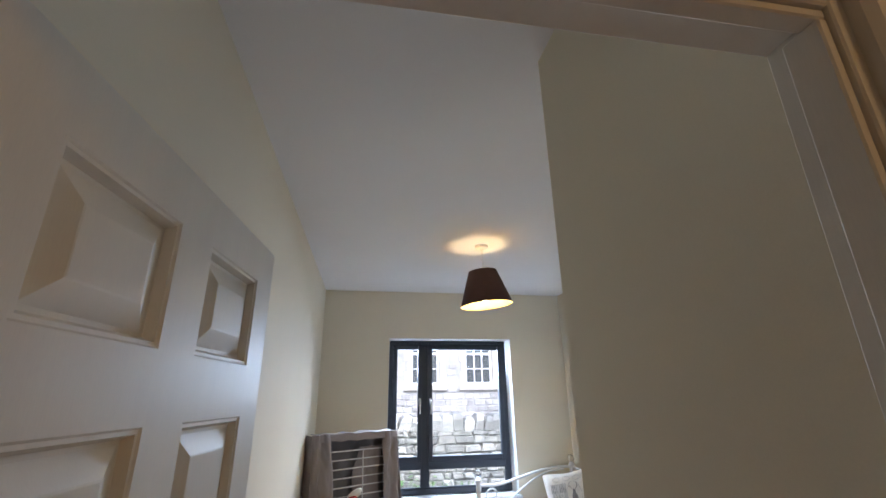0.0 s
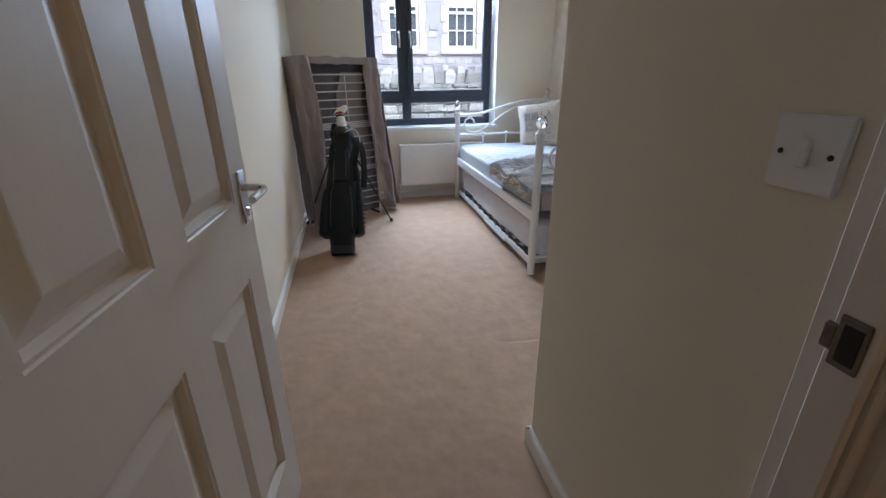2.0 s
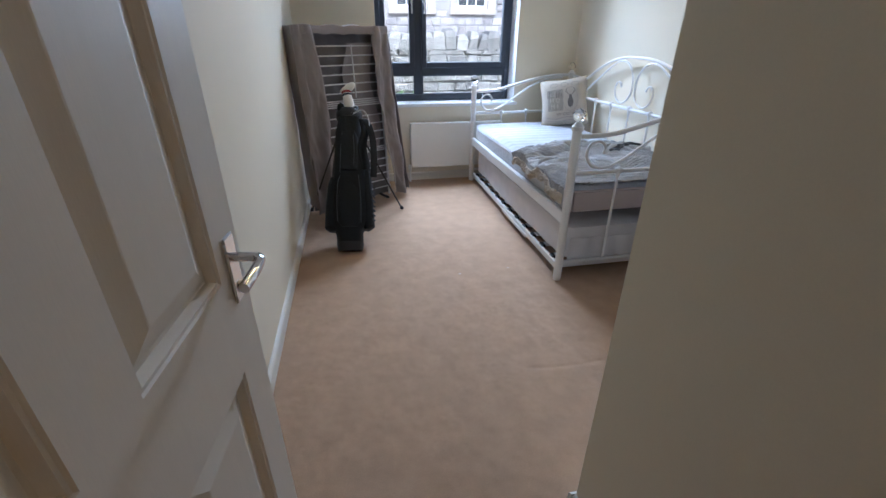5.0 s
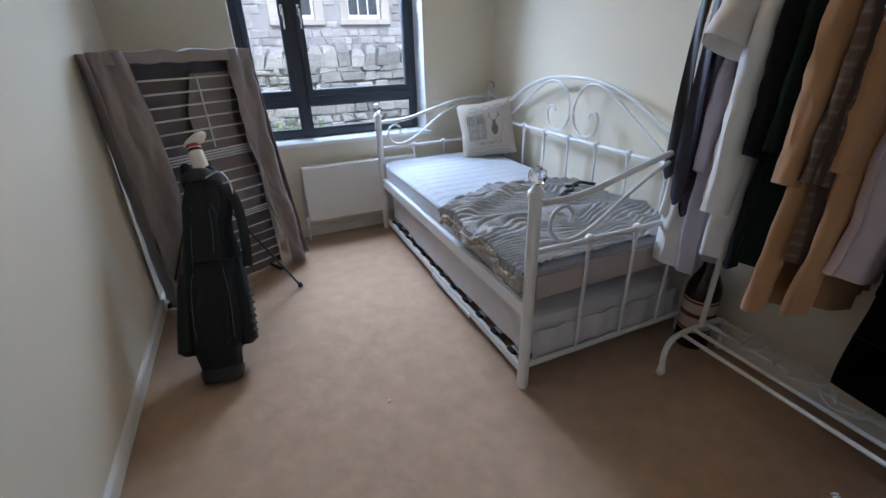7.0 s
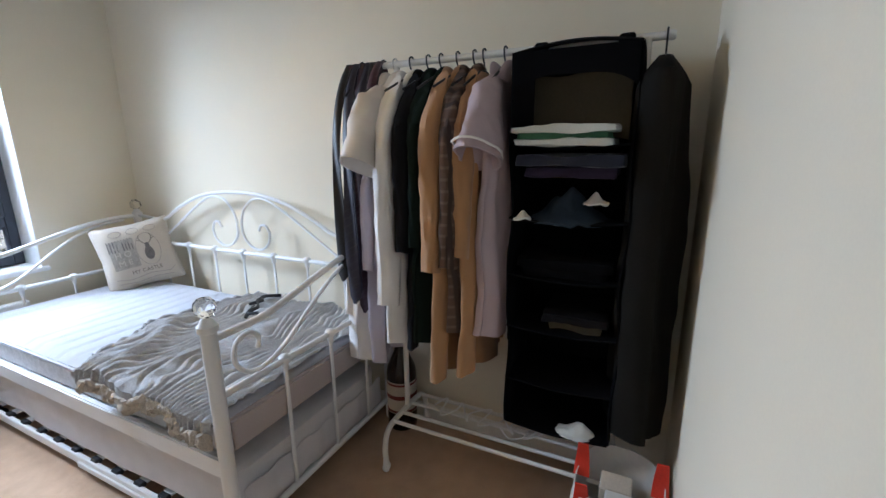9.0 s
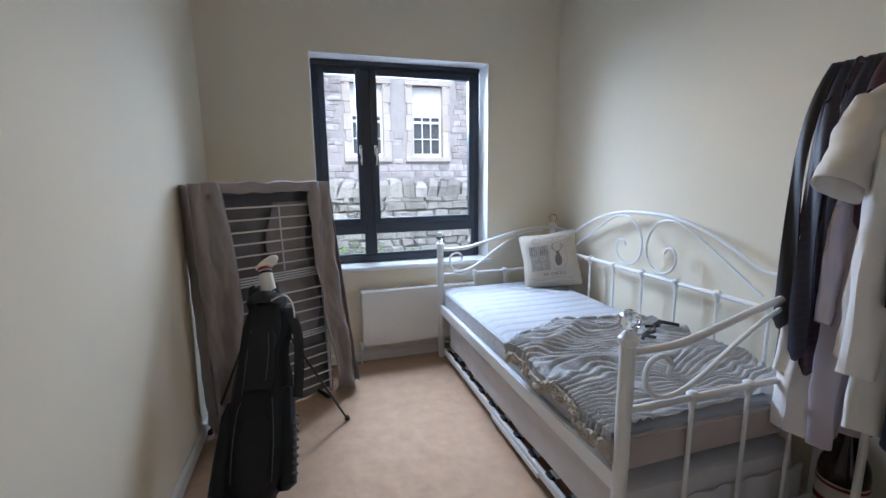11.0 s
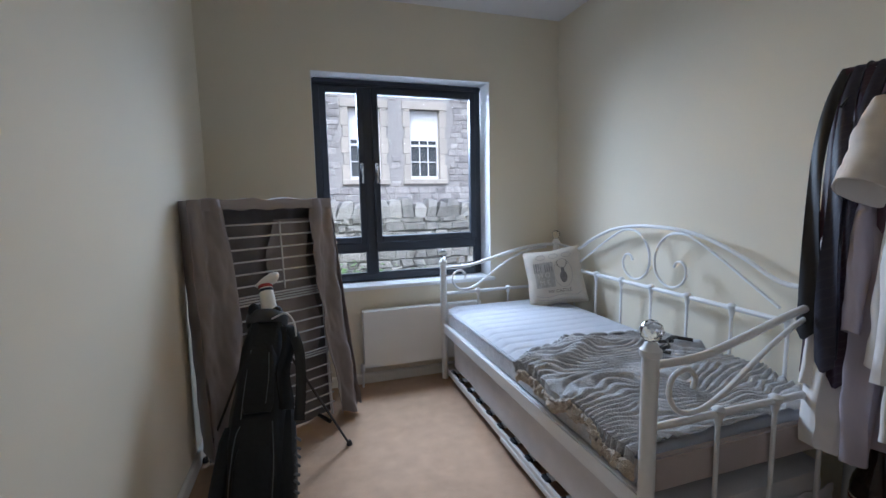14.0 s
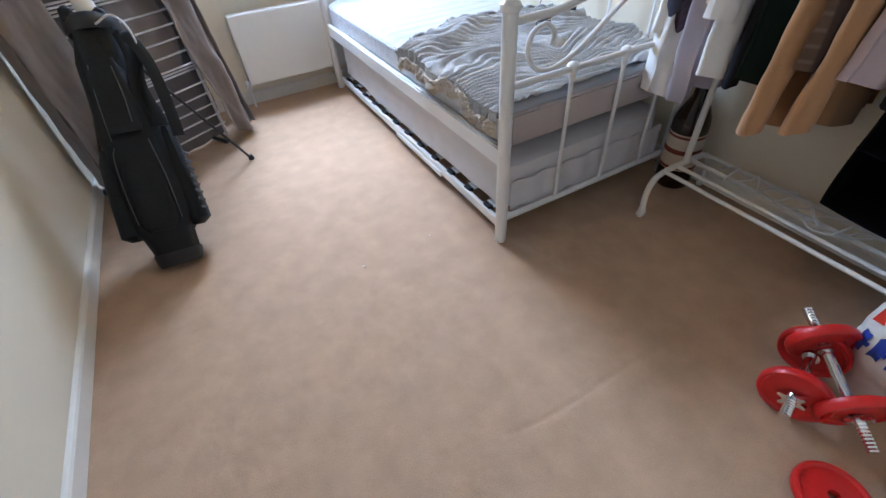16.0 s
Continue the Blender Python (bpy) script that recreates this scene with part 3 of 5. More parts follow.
for i in range(60):
    x = RX0 + 0.012 + i * (RX1 - RX0 - 0.024) / 59
    box((x - 0.003, RY0 + 0.014, RZ1 - 0.012), (x + 0.003, RY1 - 0.008, RZ1 + 0.001), bm=bm)
part("top_grille", bm, M_RAD, r, "slotted top grille")
bm = bmesh.new()
tube([(RX0 - 0.014, 4.165, 0.0), (RX0 - 0.014, 4.165, 0.17), (RX0 + 0.01, 4.165, 0.175)], 0.0075, 8, bm)
lathe([(0.012, 0.11), (0.016, 0.12), (0.016, 0.165), (0.010, 0.175)], (RX0 - 0.014, 4.165, 0), 12, bm)
part("valve", bm, M_WHITEP, r, "white valve and pipe", True)
for x in (1.1, 1.7):
    part("bracket", box((x - 0.015, RY1, 0.2), (x + 0.015, FAR, 0.5)), M_RAD, r)

# ---------- pendant lamp ----------
lp = thing("pendant_lamp", (1.275, 2.67, CEIL), "lit ceiling pendant with a tilted brown tapered drum shade", "lamp")
bm = lathe([(0.048, 0), (0.048, -0.012), (0.040, -0.022), (0.010, -0.026), (0.004, -0.032)], (1.275, 2.67, CEIL), 24)
part("ceiling_rose", bm, M_WHITEP, lp, "white ceiling rose", True)
bm = tube([(1.275, 2.67, CEIL - 0.02), (1.277, 2.67, 2.6), (1.280, 2.67, 2.46)], 0.003, 6)
part("flex", bm, M_WHITEP, lp, "white flex")
bm = lathe([(0.014, 0.10), (0.018, 0.08), (0.018, 0.03), (0.014, 0.02)], (1.282, 2.67, 2.375), 14)
part("lamp_holder", bm, M_WHITEP, lp, "white lamp holder", True)
TILT = Matrix.Translation((1.272, 2.67, 2.515)) @ Matrix.Rotation(radians(-5), 4, "Y")
bm = lathe([(0.104, 0), (0.190, -0.255), (0.1875, -0.255), (0.1015, 0.0)], n=48, m=TILT, caps=False)
sh = part("shade", bm, M_SHADE, lp, "brown fabric shade", True)
bm = lathe([(0.1005, -0.002), (0.1858, -0.253)], n=48, m=TILT, caps=False)
part("shade_lining", bm, M_LINING, sh, "cream lining lit from within", True)
bm = bmesh.new()
for k in range(3):
    a = k * 2.094
    tube([TILT @ Vector((0.02 * math.cos(a), 0.02 * math.sin(a), -0.05)), TILT @ Vector((0.103 * math.cos(a), 0.103 * math.sin(a), -0.004))], 0.0015, 5, bm)
part("shade_ring", bm, M_WHITEP, sh)
bm = lathe([(0.010, 0.0), (0.014, -0.01), (0.027, -0.045), (0.029, -0.062), (0.022, -0.083), (0.008, -0.093)], (1.283, 2.67, 2.380), 16)
bl = part("bulb", bm, M_BULB, lp, "glowing warm bulb", True)
bl.visible_shadow = False

# ---------- daybed ----------
BX0, BX1, BY0, BY1 = 1.540, 2.490, 2.115, 4.120
bed = thing("daybed", (2.0, 3.1, 0), "white metal daybed with scrolled ends and crystal finials", "bed")
for i, (x, y) in enumerate(((BX0, BY0), (BX0, BY1), (BX1, BY0), (BX1, BY1))):
    h = 0.905 if x == BX0 else 1.005
    bm = lathe([(0.021, 0), (0.024, 0.01), (0.024, h - 0.035), (0.031, h - 0.030), (0.031, h - 0.012), (0.024, h - 0.006), (0.018, h + 0.006), (0.012, h + 0.012)], (x, y, 0), 18)
    post = part("post", bm, M_BED, bed, "", True)
    bm = bmesh.new()
    bmesh.ops.create_icosphere(bm, subdivisions=2, radius=0.034, matrix=Matrix.Translation((x, y, h + 0.044)))
    part("finial", bm, M_CRYSTAL, post, "cut crystal ball finial")


def knuckle(p, bm, up=True):
    x, y, z = p
    lathe([(0.008, -0.042), (0.012, -0.03), (0.013, -0.012), (0.021, -0.004), (0.022, 0.012), (0.014, 0.02), (0.005, 0.023)], p, 10, bm)


def bed_end(y):
    bm = tube([(BX0, y, 0.112), (BX1, y, 0.112)], 0.013, 10)
    part("lower_rail", bm, M_BED, bed, "", True)
    bm = tube([(BX0, y, 0.650), (BX1, y, 0.650)], 0.012, 10)
    part("middle_rail", bm, M_BED, bed, "", True)
    for x in (1.815, 2.065, 2.300):
        bm = tube([(x, y, 0.112), (x, y, 0.650)], 0.0075, 8)
        knuckle((x, y, 0.650), bm)
        part("spindle", bm, M_BED, bed, "", True)
    pts = [(BX0, y, 0.845), (1.63, y, 0.843), (1.75, y, 0.850), (1.90, y, 0.885), (2.05, y, 0.925), (2.20, y, 0.958), (2.36, y, 0.975), (BX1, y, 0.972)]
    part("arm_rail", tube(smooth_path(pts, 5), 0.013, 10), M_BED, bed, "curved arm rail", True)
    pts = [(2.40, y, 0.955), (2.25, y, 0.94), (2.12, y, 0.895), (1.98, y, 0.815), (1.84, y, 0.72), (1.74, y, 0.675), (1.66, y, 0.680), (1.615, y, 0.735), (1.625, y, 0.795), (1.675, y, 0.815), (1.712, y, 0.785), (1.706, y, 0.748)]
    part("scroll", tube(smooth_path(pts, 6), 0.0085, 8), M_BED, bed, "scrolled brace", True)


bed_end(BY0)
bed_end(BY1)
bm = box((BX0 - 0.012, BY0, 0.352), (BX0 + 0.012, BY1, 0.428), 0.006, seg=2)
part("side_rail", bm, M_BED, bed)
bm = box((BX1 - 0.012, BY0, 0.352), (BX1 + 0.012, BY1, 0.428), 0.006, seg=2)
part("side_rail", bm, M_BED, bed)
part("back_rail", tube([(BX1, BY0, 0.806), (BX1, BY1, 0.806)], 0.012, 10), M_BED, bed, "", True)
for k in range(7):
    y = 3.117 + (k - 3) * 0.249
    bm = tube([(BX1, y, 0.39), (BX1, y, 0.806)], 0.0075, 8)
    knuckle((BX1, y, 0.806), bm)
    part("spindle", bm, M_BED, bed, "", True)
YM = 3.117
half = [(1.003, 0.978), (0.86, 0.968), (0.71, 0.965), (0.55, 1.045), (0.36, 1.120), (0.18, 1.155), (0, 1.163)]
pts = [(BX1, YM + d, z) for d, z in half] + [(BX1, YM - d, z) for d, z in reversed(half[:-1])]
part("arch_rail", tube(smooth_path(pts, 5), 0.0105, 10), M_BED, bed, "arched top rail of the back", True)
for s in (1, -1):
    prof = [(0.71, 0.855), (0.55, 0.955), (0.38, 1.060), (0.24, 1.128), (0.13, 1.128), (0.055, 1.072), (0.020, 0.990), (0.030, 0.905), (0.085, 0.850), (0.155, 0.838), (0.215, 0.872), (0.237, 0.930), (0.215, 0.978), (0.175, 0.980), (0.155, 0.950)]
    part("back_scroll", tube(smooth_path([(BX1, YM + s * d, z) for d, z in prof], 6), 0.0072, 8), M_BED, bed, "heart-shaped scroll of the back", True)
# slats of the upper base
bm = bmesh.new()
for k in range(13):
    y = BY0 + 0.12 + k * 0.147
    box((BX0 + 0.013, y - 0.03, 0.395), (BX1 - 0.013, y + 0.03, 0.405), bm=bm)
part("slat_base", bm, M_BED, bed)


mt = thing("mattress", (2.0, 3.1, 0.41), "white ribbed single mattress on the daybed", "mattress")
MX0, MX1, MY0, MY1, MZ0, MZ1 = 1.556, 2.462, 2.148, 4.085, 0.408, 0.550
bm = box((MX0, MY0, MZ0), (MX1, MY1, MZ1 - 0.012), 0.024, seg=3)
part("border", bm, M_MATT_SIDE, mt, "quilted grey-white side border", True)


def quilt(u, v):
    x, y = MX0 + 0.002 + u * (MX1 - MX0 - 0.004), MY0 + 0.002 + v * (MY1 - MY0 - 0.004)
    e = min(u, 1 - u) * (MX1 - MX0)
    f = min(v, 1 - v) * (MY1 - MY0)
    edge = min(e, f)
    z = MZ1 - 0.022 * max(0, 1 - edge / 0.03) ** 2
    ph = (v * (MY1 - MY0) / 0.094) % 1.0
    z += 0.007 * min(1.0, abs(math.sin(math.pi * ph)) * 1.6) + 0.002 * nz(x, y, 0, 6) + 0.004
    return Vector((x, y, z))


bm = grid(quilt, 18, 200)
bmesh.ops.solidify(bm, geom=bm.faces[:], thickness=0.012)
part("ribbed_top", bm, M_MATT, mt, "white ribbed top cover", True)
bm = bmesh.new()
for z in (MZ0 + 0.012, MZ1 - 0.020):
    tube(smooth_path([(MX0 - 0.001, MY0 + 0.03, z), (MX0 - 0.001, MY1 - 0.03, z)], 2), 0.004, 6, bm)
    tube([(MX0 + 0.03, MY0 - 0.001, z), (MX1 - 0.03, MY0 - 0.001, z)], 0.004, 6, bm)
part("piping", bm, M_MATT, mt)
# taupe protector skirt visible at the foot end
bm = box((1.575, BY0 + 0.016, 0.415), (2.455, MY0 + 0.004, 0.540), 0.012, seg=2)
part("end_cover", bm, M_TAUPE, mt, "taupe end panel")

tr = thing("trundle_bed", (2.0, 3.1, 0.03), "low white trundle frame with black slat holders under the daybed", "bed")
TX0, TX1, TY0, TY1 = 1.548, 2.440, 2.155, 4.070
bm = box((TX0 - 0.006, TY0, 0.046), (TX0 + 0.014, TY1, 0.090), 0.004)
box((TX0 - 0.014, 2.62, 0.040), (TX0 - 0.004, 3.14, 0.066), 0.003, bm)
part("side_rail", bm, M_BED, tr)
bm = box((TX1 - 0.02, TY0, 0.052), (TX1, TY1, 0.082), 0.004)
part("side_rail", bm, M_BED, tr)
for y in (TY0, TY1 - 0.02):
    part("end_rail", box((TX0 + 0.02, y, 0.052), (TX1 - 0.02, y + 0.02, 0.082), 0.004), M_BED, tr)
for k in range(12):
    y = TY0 + 0.09 + k * 0.158
    bm = box((TX0 + 0.002, y - 0.026, 0.078), (TX0 + 0.030, y + 0.026, 0.100), 0.006)
    h = part("slat_holder", bm, M_BLACK, tr, "black plastic slat holder")
    bm = box((TX0 + 0.028, y - 0.027, 0.088), (TX1 - 0.02, y + 0.027, 0.098), 0.003)
    part("slat", bm, M_BED, tr)
for x in (TX0 + 0.04, TX1 - 0.06):
    for y in (TY0 + 0.05, TY1 - 0.05):
        bm = lathe([(0.024, -0.008), (0.026, -0.004), (0.026, 0.004), (0.024, 0.008)], n=14, m=Matrix.Translation((x, y, 0.027)) @ Matrix.Rotation(radians(90), 4, "X"))
        box((x - 0.008, y - 0.014, 0.03), (x + 0.008, y + 0.014, 0.056), bm=bm)
        part("castor", bm, M_BLACK, tr, "black castor")


def soft_block(x0, x1, y0, y1, z0, z1, amp, s, n=(22, 44), hem=None):
    """A bedding block with slightly wrinkled faces."""
    bm = bmesh.new()
    bmesh.ops.create_cube(bm, size=1)
    bmesh.ops.subdivide_edges(bm, edges=bm.edges[:], cuts=15, use_grid_fill=True)
    for v in bm.verts:
        c = v.co * 2
        k = 0.97 if sum(abs(q) > 0.98 for q in c) >= 2 else 1.0
        p = Vector((x0 + (c.x * k + 1) / 2 * (x1 - x0), y0 + (c.y * k + 1) / 2 * (y1 - y0), z0 + (c.z * k + 1) / 2 * (z1 - z0)))
        d = amp * (nz(p.x, p.y, p.z * 2, s) + 0.5 * nz(p.x, p.y, p.z, s * 2.7))
        v.co = p + v.co.normalized() * d
    return bm


bm = soft_block(1.572, 2.430, 2.150, 4.060, 0.110, 0.325, 0.014, 5)
solo("trundle_mattress", bm, M_SHEET, "trundle mattress in a wrinkled grey fitted sheet", "mattress", smooth=True)
# sheet hem that hangs below the trundle mattress at the end
def hem(u, v):
    x = 1.60 + u * 0.84
    return Vector((x, 2.140 + 0.006 * math.sin(u * 40) + 0.006 * nz(x, v, 0, 8), 0.25 - v * (0.155 + 0.03 * nz(x, 0, 4, 6) + 0.01 * math.sin(u * 9))))
bm = grid(hem, 60, 8, thick=0.003)
solo("hanging_sheet", bm, M_SHEET, "loose grey sheet edge hanging under the bed", "sheet", smooth=True)

# ---------- throw on the bed ----------
def throw_edges(u):
    """The throw's foot edge and its uneven head edge, across the bed."""
    return 2.150, 2.885 + 0.24 * math.sin(min(1.0, u * 1.15) * 2.4) - 0.05 * u + 0.022 * math.sin(u * 17) + 0.015 * nz(u * 5, 0, 3, 2)


def throw_drop(v):
    return 0.060 + 0.020 * math.sin(v * 9 + 1) + 0.018 * nz(v * 5, 1, 2, 2)


def throw(u, v):
    """u across the bed from the overhanging front edge to the wall; v from the foot to the head."""
    y0, y1 = throw_edges(u)
    y = y0 + v * (y1 - y0)
    d, drop = u * 0.985, throw_drop(v)
    if d < drop:
        x, z = MX0 - 0.022 - 0.010 * math.sin(v * 14) - 0.10 * (drop - d), 0.562 - (drop - d)
    else:
        x, z = MX0 - 0.020 + (d - drop), 0.566
    k = max(0.0, 1 - abs(d - drop) / 0.05)
    z -= 0.012 * k
    lump = 0.040 * max(0, nz(x * 1.3, y * 2.6, 2, 2.7)) + 0.014 * nz(x, y, 5, 7)
    hump = 0.030 * math.exp(-((y - 2.86 - 0.10 * math.sin(x * 7)) / 0.05) ** 2) + 0.022 * math.exp(-((y - 2.55 + 0.22 * (x - 2.0)) / 0.045) ** 2)
    warp = y * 0.92 + 0.16 * math.sin(x * 3.2 + 0.6) * 0.5 + 0.110 * nz(x, y, 9, 3.4) + 0.034 * nz(x, y, 4, 9)
    rib = 0.0092 * (2 * abs(math.sin(warp * math.pi / 0.031)) - 1) * (0.75 + 0.5 * nz(x, y, 8, 14))
    edge = min(1.0, 12 * v, 14 * (1 - v))
    z += (lump + hump) * edge + rib + 0.012
    if d < drop:
        x -= 0.010 + rib + 0.3 * lump
    return Vector((x, y, z))


th = thing("throw_blanket", (2.0, 2.5, 0.6), "crumpled grey ribbed throw with a fleece underside on the mattress", "blanket")
part("ribbed_side", grid(throw, 150, 300), M_THROW, th, "grey ribbed pile", True)


def fringe(u, v):
    q = throw(0.0, u * 0.97)
    return Vector((q.x + 0.004 - 0.014 * math.sin(u * 34) * v - 0.012 * nz(u * 9, v, 1, 4), q.y, q.z + 0.022 - v * (0.045 + 0.024 * nz(u * 8, 0, 2, 2))))


part("fleece_edge", grid(fringe, 110, 8, thick=0.012), M_FLEECE, th, "beige fleece underside turned out at the edge", True)


def fold_back(u, v):
    """The head edge turned under as a soft roll."""
    q = throw(0.12 + 0.86 * u, 1.0)
    a = -1.4 + 4.2 * v
    return q + Vector((0, 0.012 * math.cos(a) + 0.004 * nz(u * 12, v, 3, 2), 0.004 + 0.010 * math.sin(a)))


part("rolled_edge", grid(fold_back, 110, 8), M_THROW, th, "soft rolled head edge", True)
st = thing("black_strap", (2.24, 2.72, 0.602), "thin black straps lying crumpled on the throw", "strap")
for pts in ([(2.08, 2.64, 0.626), (2.14, 2.68, 0.630), (2.20, 2.69, 0.632), (2.26, 2.76, 0.634), (2.35, 2.79, 0.630)], [(2.22, 2.78, 0.624), (2.28, 2.75, 0.630), (2.33, 2.80, 0.628), (2.40, 2.74, 0.622)], [(2.14, 2.62, 0.632), (2.12, 2.68, 0.629), (2.20, 2.72, 0.632)]):
    part("strap", tube(smooth_path(pts, 5), 0.009, 6, flat=0.35), M_BLACK, st, "", True)

# ---------- cushion ----------
cu = thing("cushion", (2.27, 3.92, 0.61), "square cream cushion printed with a grey stag and lettering", "cushion")
CM = Matrix.Translation((2.325, 3.875, 0.760)) @ Matrix.Rotation(radians(-33), 4, "Z") @ Matrix.Rotation(radians(-16), 4, "X") @ Matrix.Rotation(radians(-10), 4, "Y") @ Matrix.Scale(1.15, 4)


def pad(side):
    def f(u, v):
        a, b = u * 2 - 1, v * 2 - 1
        fat = max(0.0, (1 - a ** 4) * (1 - b ** 4)) ** 0.6
        pinch = 1 - 0.07 * (1 - abs(a * b))
        x, z = a * 0.182 * (pinch if abs(a) > abs(b) else 1), b * 0.182 * (pinch if abs(b) >= abs(a) else 1)
        return CM @ Vector((x, side * (0.062 * fat + 0.004 * nz(x, z, side, 14) * fat), z))
    return f


bm = grid(pad(-1), 28, 28)
grid(pad(1), 28, 28, bm)
bmesh.ops.remove_doubles(bm, verts=bm.verts, dist=0.0008)
part("cover", bm, M_CUSHION, cu, "", True)


def on_pad(x, z, lift=0.0018):
    a, b = x / 0.182, z / 0.182
    fat = max(0.0, (1 - a ** 4) * (1 - b ** 4)) ** 0.6
    return CM @ Vector((x, -0.062 * fat - 0.004 * nz(x, z, -1, 14) * fat - lift, z))


def patch(x0, x1, z0, z1, bm=None, n=6):
    return grid(lambda u, v: on_pad(x0 + u * (x1 - x0), z0 + v * (z1 - z0)), n, n, bm)


def line(pts, r=0.0022, bm=None):
    return tube([on_pad(x, z, 0.001) for x, z in pts], r, 5, bm)


part("printed_panel", patch(-0.118, 0.0, -0.068, 0.088), M_PRINT_L, cu, "grey printed panel")
bm = bmesh.new()
for k in range(9):
    patch(-0.120 + k * 0.0135, -0.1155 + k * 0.0135, 0.03, 0.092, bm, 2)
part("printed_stripe", bm, M_PRINT, cu, "dark printed stripes")
for txt, x, z, s in (("H O", -0.062, 0.008, 0.042), ("M E", -0.062, -0.038, 0.042), ("MY CASTLE", 0.02, -0.098, 0.028)):
    letters(txt, s, CM @ Matrix.Translation((x, -0.0665, z)) @ Matrix.Rotation(radians(90), 4, "X"), M_PRINT if txt[0] != "H" and txt[1] != " " else M_CUSHION, cu)
bm = bmesh.new()
ell = lambda cx, cz, rx, rz, bm: grid(lambda u, v: on_pad(cx + rx * u * math.cos(v * 2 * math.pi), cz + rz * u * math.sin(v * 2 * math.pi), 0.0024), 3, 14, bm)
ell(0.055, -0.012, 0.022, 0.038, bm); ell(0.055, 0.028, 0.011, 0.020, bm)
for s in (-1, 1):
    line([(0.055 + s * 0.006, 0.04), (0.055 + s * 0.022, 0.056), (0.055 + s * 0.03, 0.078), (0.055 + s * 0.024, 0.094)], 0.0022, bm)
    line([(0.055 + s * 0.024, 0.06), (0.055 + s * 0.040, 0.07)], 0.0018, bm)
part("stag_print", bm, M_PRINT, cu, "dark stag head print")
bm = bmesh.new()
line([(0.055 + 0.055 * math.cos(a), 0.012 + 0.09 * math.sin(a)) for a in [k * math.pi / 12 for k in range(25)]], 0.0016, bm)
line([(-0.13, -0.115), (-0.06, -0.130), (0.03, -0.118), (0.12, -0.132), (0.15, -0.110)], 0.002, bm)
line([(-0.12, -0.14), (-0.04, -0.15), (0.05, -0.142), (0.13, -0.152)], 0.002, bm)
for cx in (-0.07, 0.01, 0.09):
    line([(cx + 0.028 * math.cos(a), 0.125 + 0.016 * math.sin(a)) for a in [k * math.pi / 6 for k in range(13)]], 0.0018, bm)
part("scroll_print", bm, M_PRINT_L, cu, "fine grey scroll print")

# ---------- clothes airer with its cover ----------
A0, A1 = Vector((0.130, 3.480, 0)), Vector((0.748, 3.835, 0))
AU = (A1 - A0).normalized()
AW = (A1 - A0).length
AN = Vector((AU.y, -AU.x, 0))


def ap(u, d, z):
    """A place on the airer: u along its front, d out of it, z up; it leans back a little."""
    return A0 + AU * u + AN * (d - 0.05 * z) + Vector((0, 0, z))


air = thing("clothes_airer", (0.42, 3.66, 0), "folded silver clothes airer standing in a grey fabric cover", "clothes airer")
zs = [0.10 + 0.062 * k for k in range(5)] + [0.425, 0.440, 0.455] + [0.52 + 0.066 * k for k in range(4)] + [0.80, 0.815, 0.83, 0.845] + [0.90 + 0.066 * k for k in range(6)]
for z in zs:
    part("rail", tube([ap(0.05, 0.012, z), ap(AW - 0.05, 0.012, z)], 0.0052, 7), M_ROD, air, "", True)
for u in (0.055, AW - 0.065):
    part("upright", tube([ap(u, 0.0, 0.02), ap(u, 0.0, 1.32)], 0.009, 8), M_ROD, air, "", True)
part("upright", tube([ap(0.40, 0.02, 0.86), ap(0.40, 0.02, 1.24)], 0.005, 7), M_ROD, air, "", True)
for u in (0.09, AW - 0.12):
    bm = tube([ap(u, -0.10, 0.012), ap(u, 0.06, 0.012)], 0.012, 8)
    part("foot", bm, M_BLACK, air, "black plastic foot", True)
cv = thing("airer_cover", (0.42, 3.62, 0), "wrinkled grey fabric cover draped over the clothes airer, open in front", "fabric cover")


# Carried past the frame's side and down to block daylight from the wall behind.
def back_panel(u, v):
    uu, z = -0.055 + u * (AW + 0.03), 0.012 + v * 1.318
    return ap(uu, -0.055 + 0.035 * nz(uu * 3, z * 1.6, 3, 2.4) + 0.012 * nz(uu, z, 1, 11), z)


part("back_panel", grid(back_panel, 30, 50, thick=0.004), M_AIRER_IN, cv, "inside of the cover, coloured darker than its outside", True)


def flap(side):
    def f(u, v):
        z = 1.365 - v * (1.325 if side > 0 else 1.36)
        flare = 0.085 * v ** 1.2
        w = 0.135 + 0.03 * math.sin(v * 4) * (1 if side > 0 else 0.6) + 0.03 * v
        wav = 0.024 * math.sin(u * 9 + v * 3) * (0.3 + v) + 0.034 * nz(u * 2, v * 5, side, 1.6) + 0.010 * nz(u * 6, v * 16, side, 1.3)
        if side > 0:
            uu = AW + 0.012 + flare - (1 - u) * w
            return ap(uu, 0.045 - 0.10 * max(0, u - 0.75) + wav + 0.05 * v, z)
        uu = -0.060 + u * (w - 0.035 * (1 - v) + 0.045)
        return ap(uu, 0.045 - 0.08 * max(0, 0.25 - u) + wav + 0.02 * v, z)
    return f


part("side_flap", grid(flap(1), 24, 80, thick=0.004), M_AIRER, cv, "hanging side of the cover", True)
part("side_flap", grid(flap(-1), 24, 80, thick=0.004), M_AIRER, cv, "hanging side of the cover", True)


def side_wall(side):
    def f(u, v):
        z = 1.36 - v * 1.30
        uu = AW + 0.014 + 0.08 * v ** 1.2 if side > 0 else -0.062
        return ap(uu + 0.008 * nz(u, v * 6, side, 2), 0.045 - u * 0.14 + (0.05 if side > 0 else 0.02) * v * (1 - u), z)
    return f


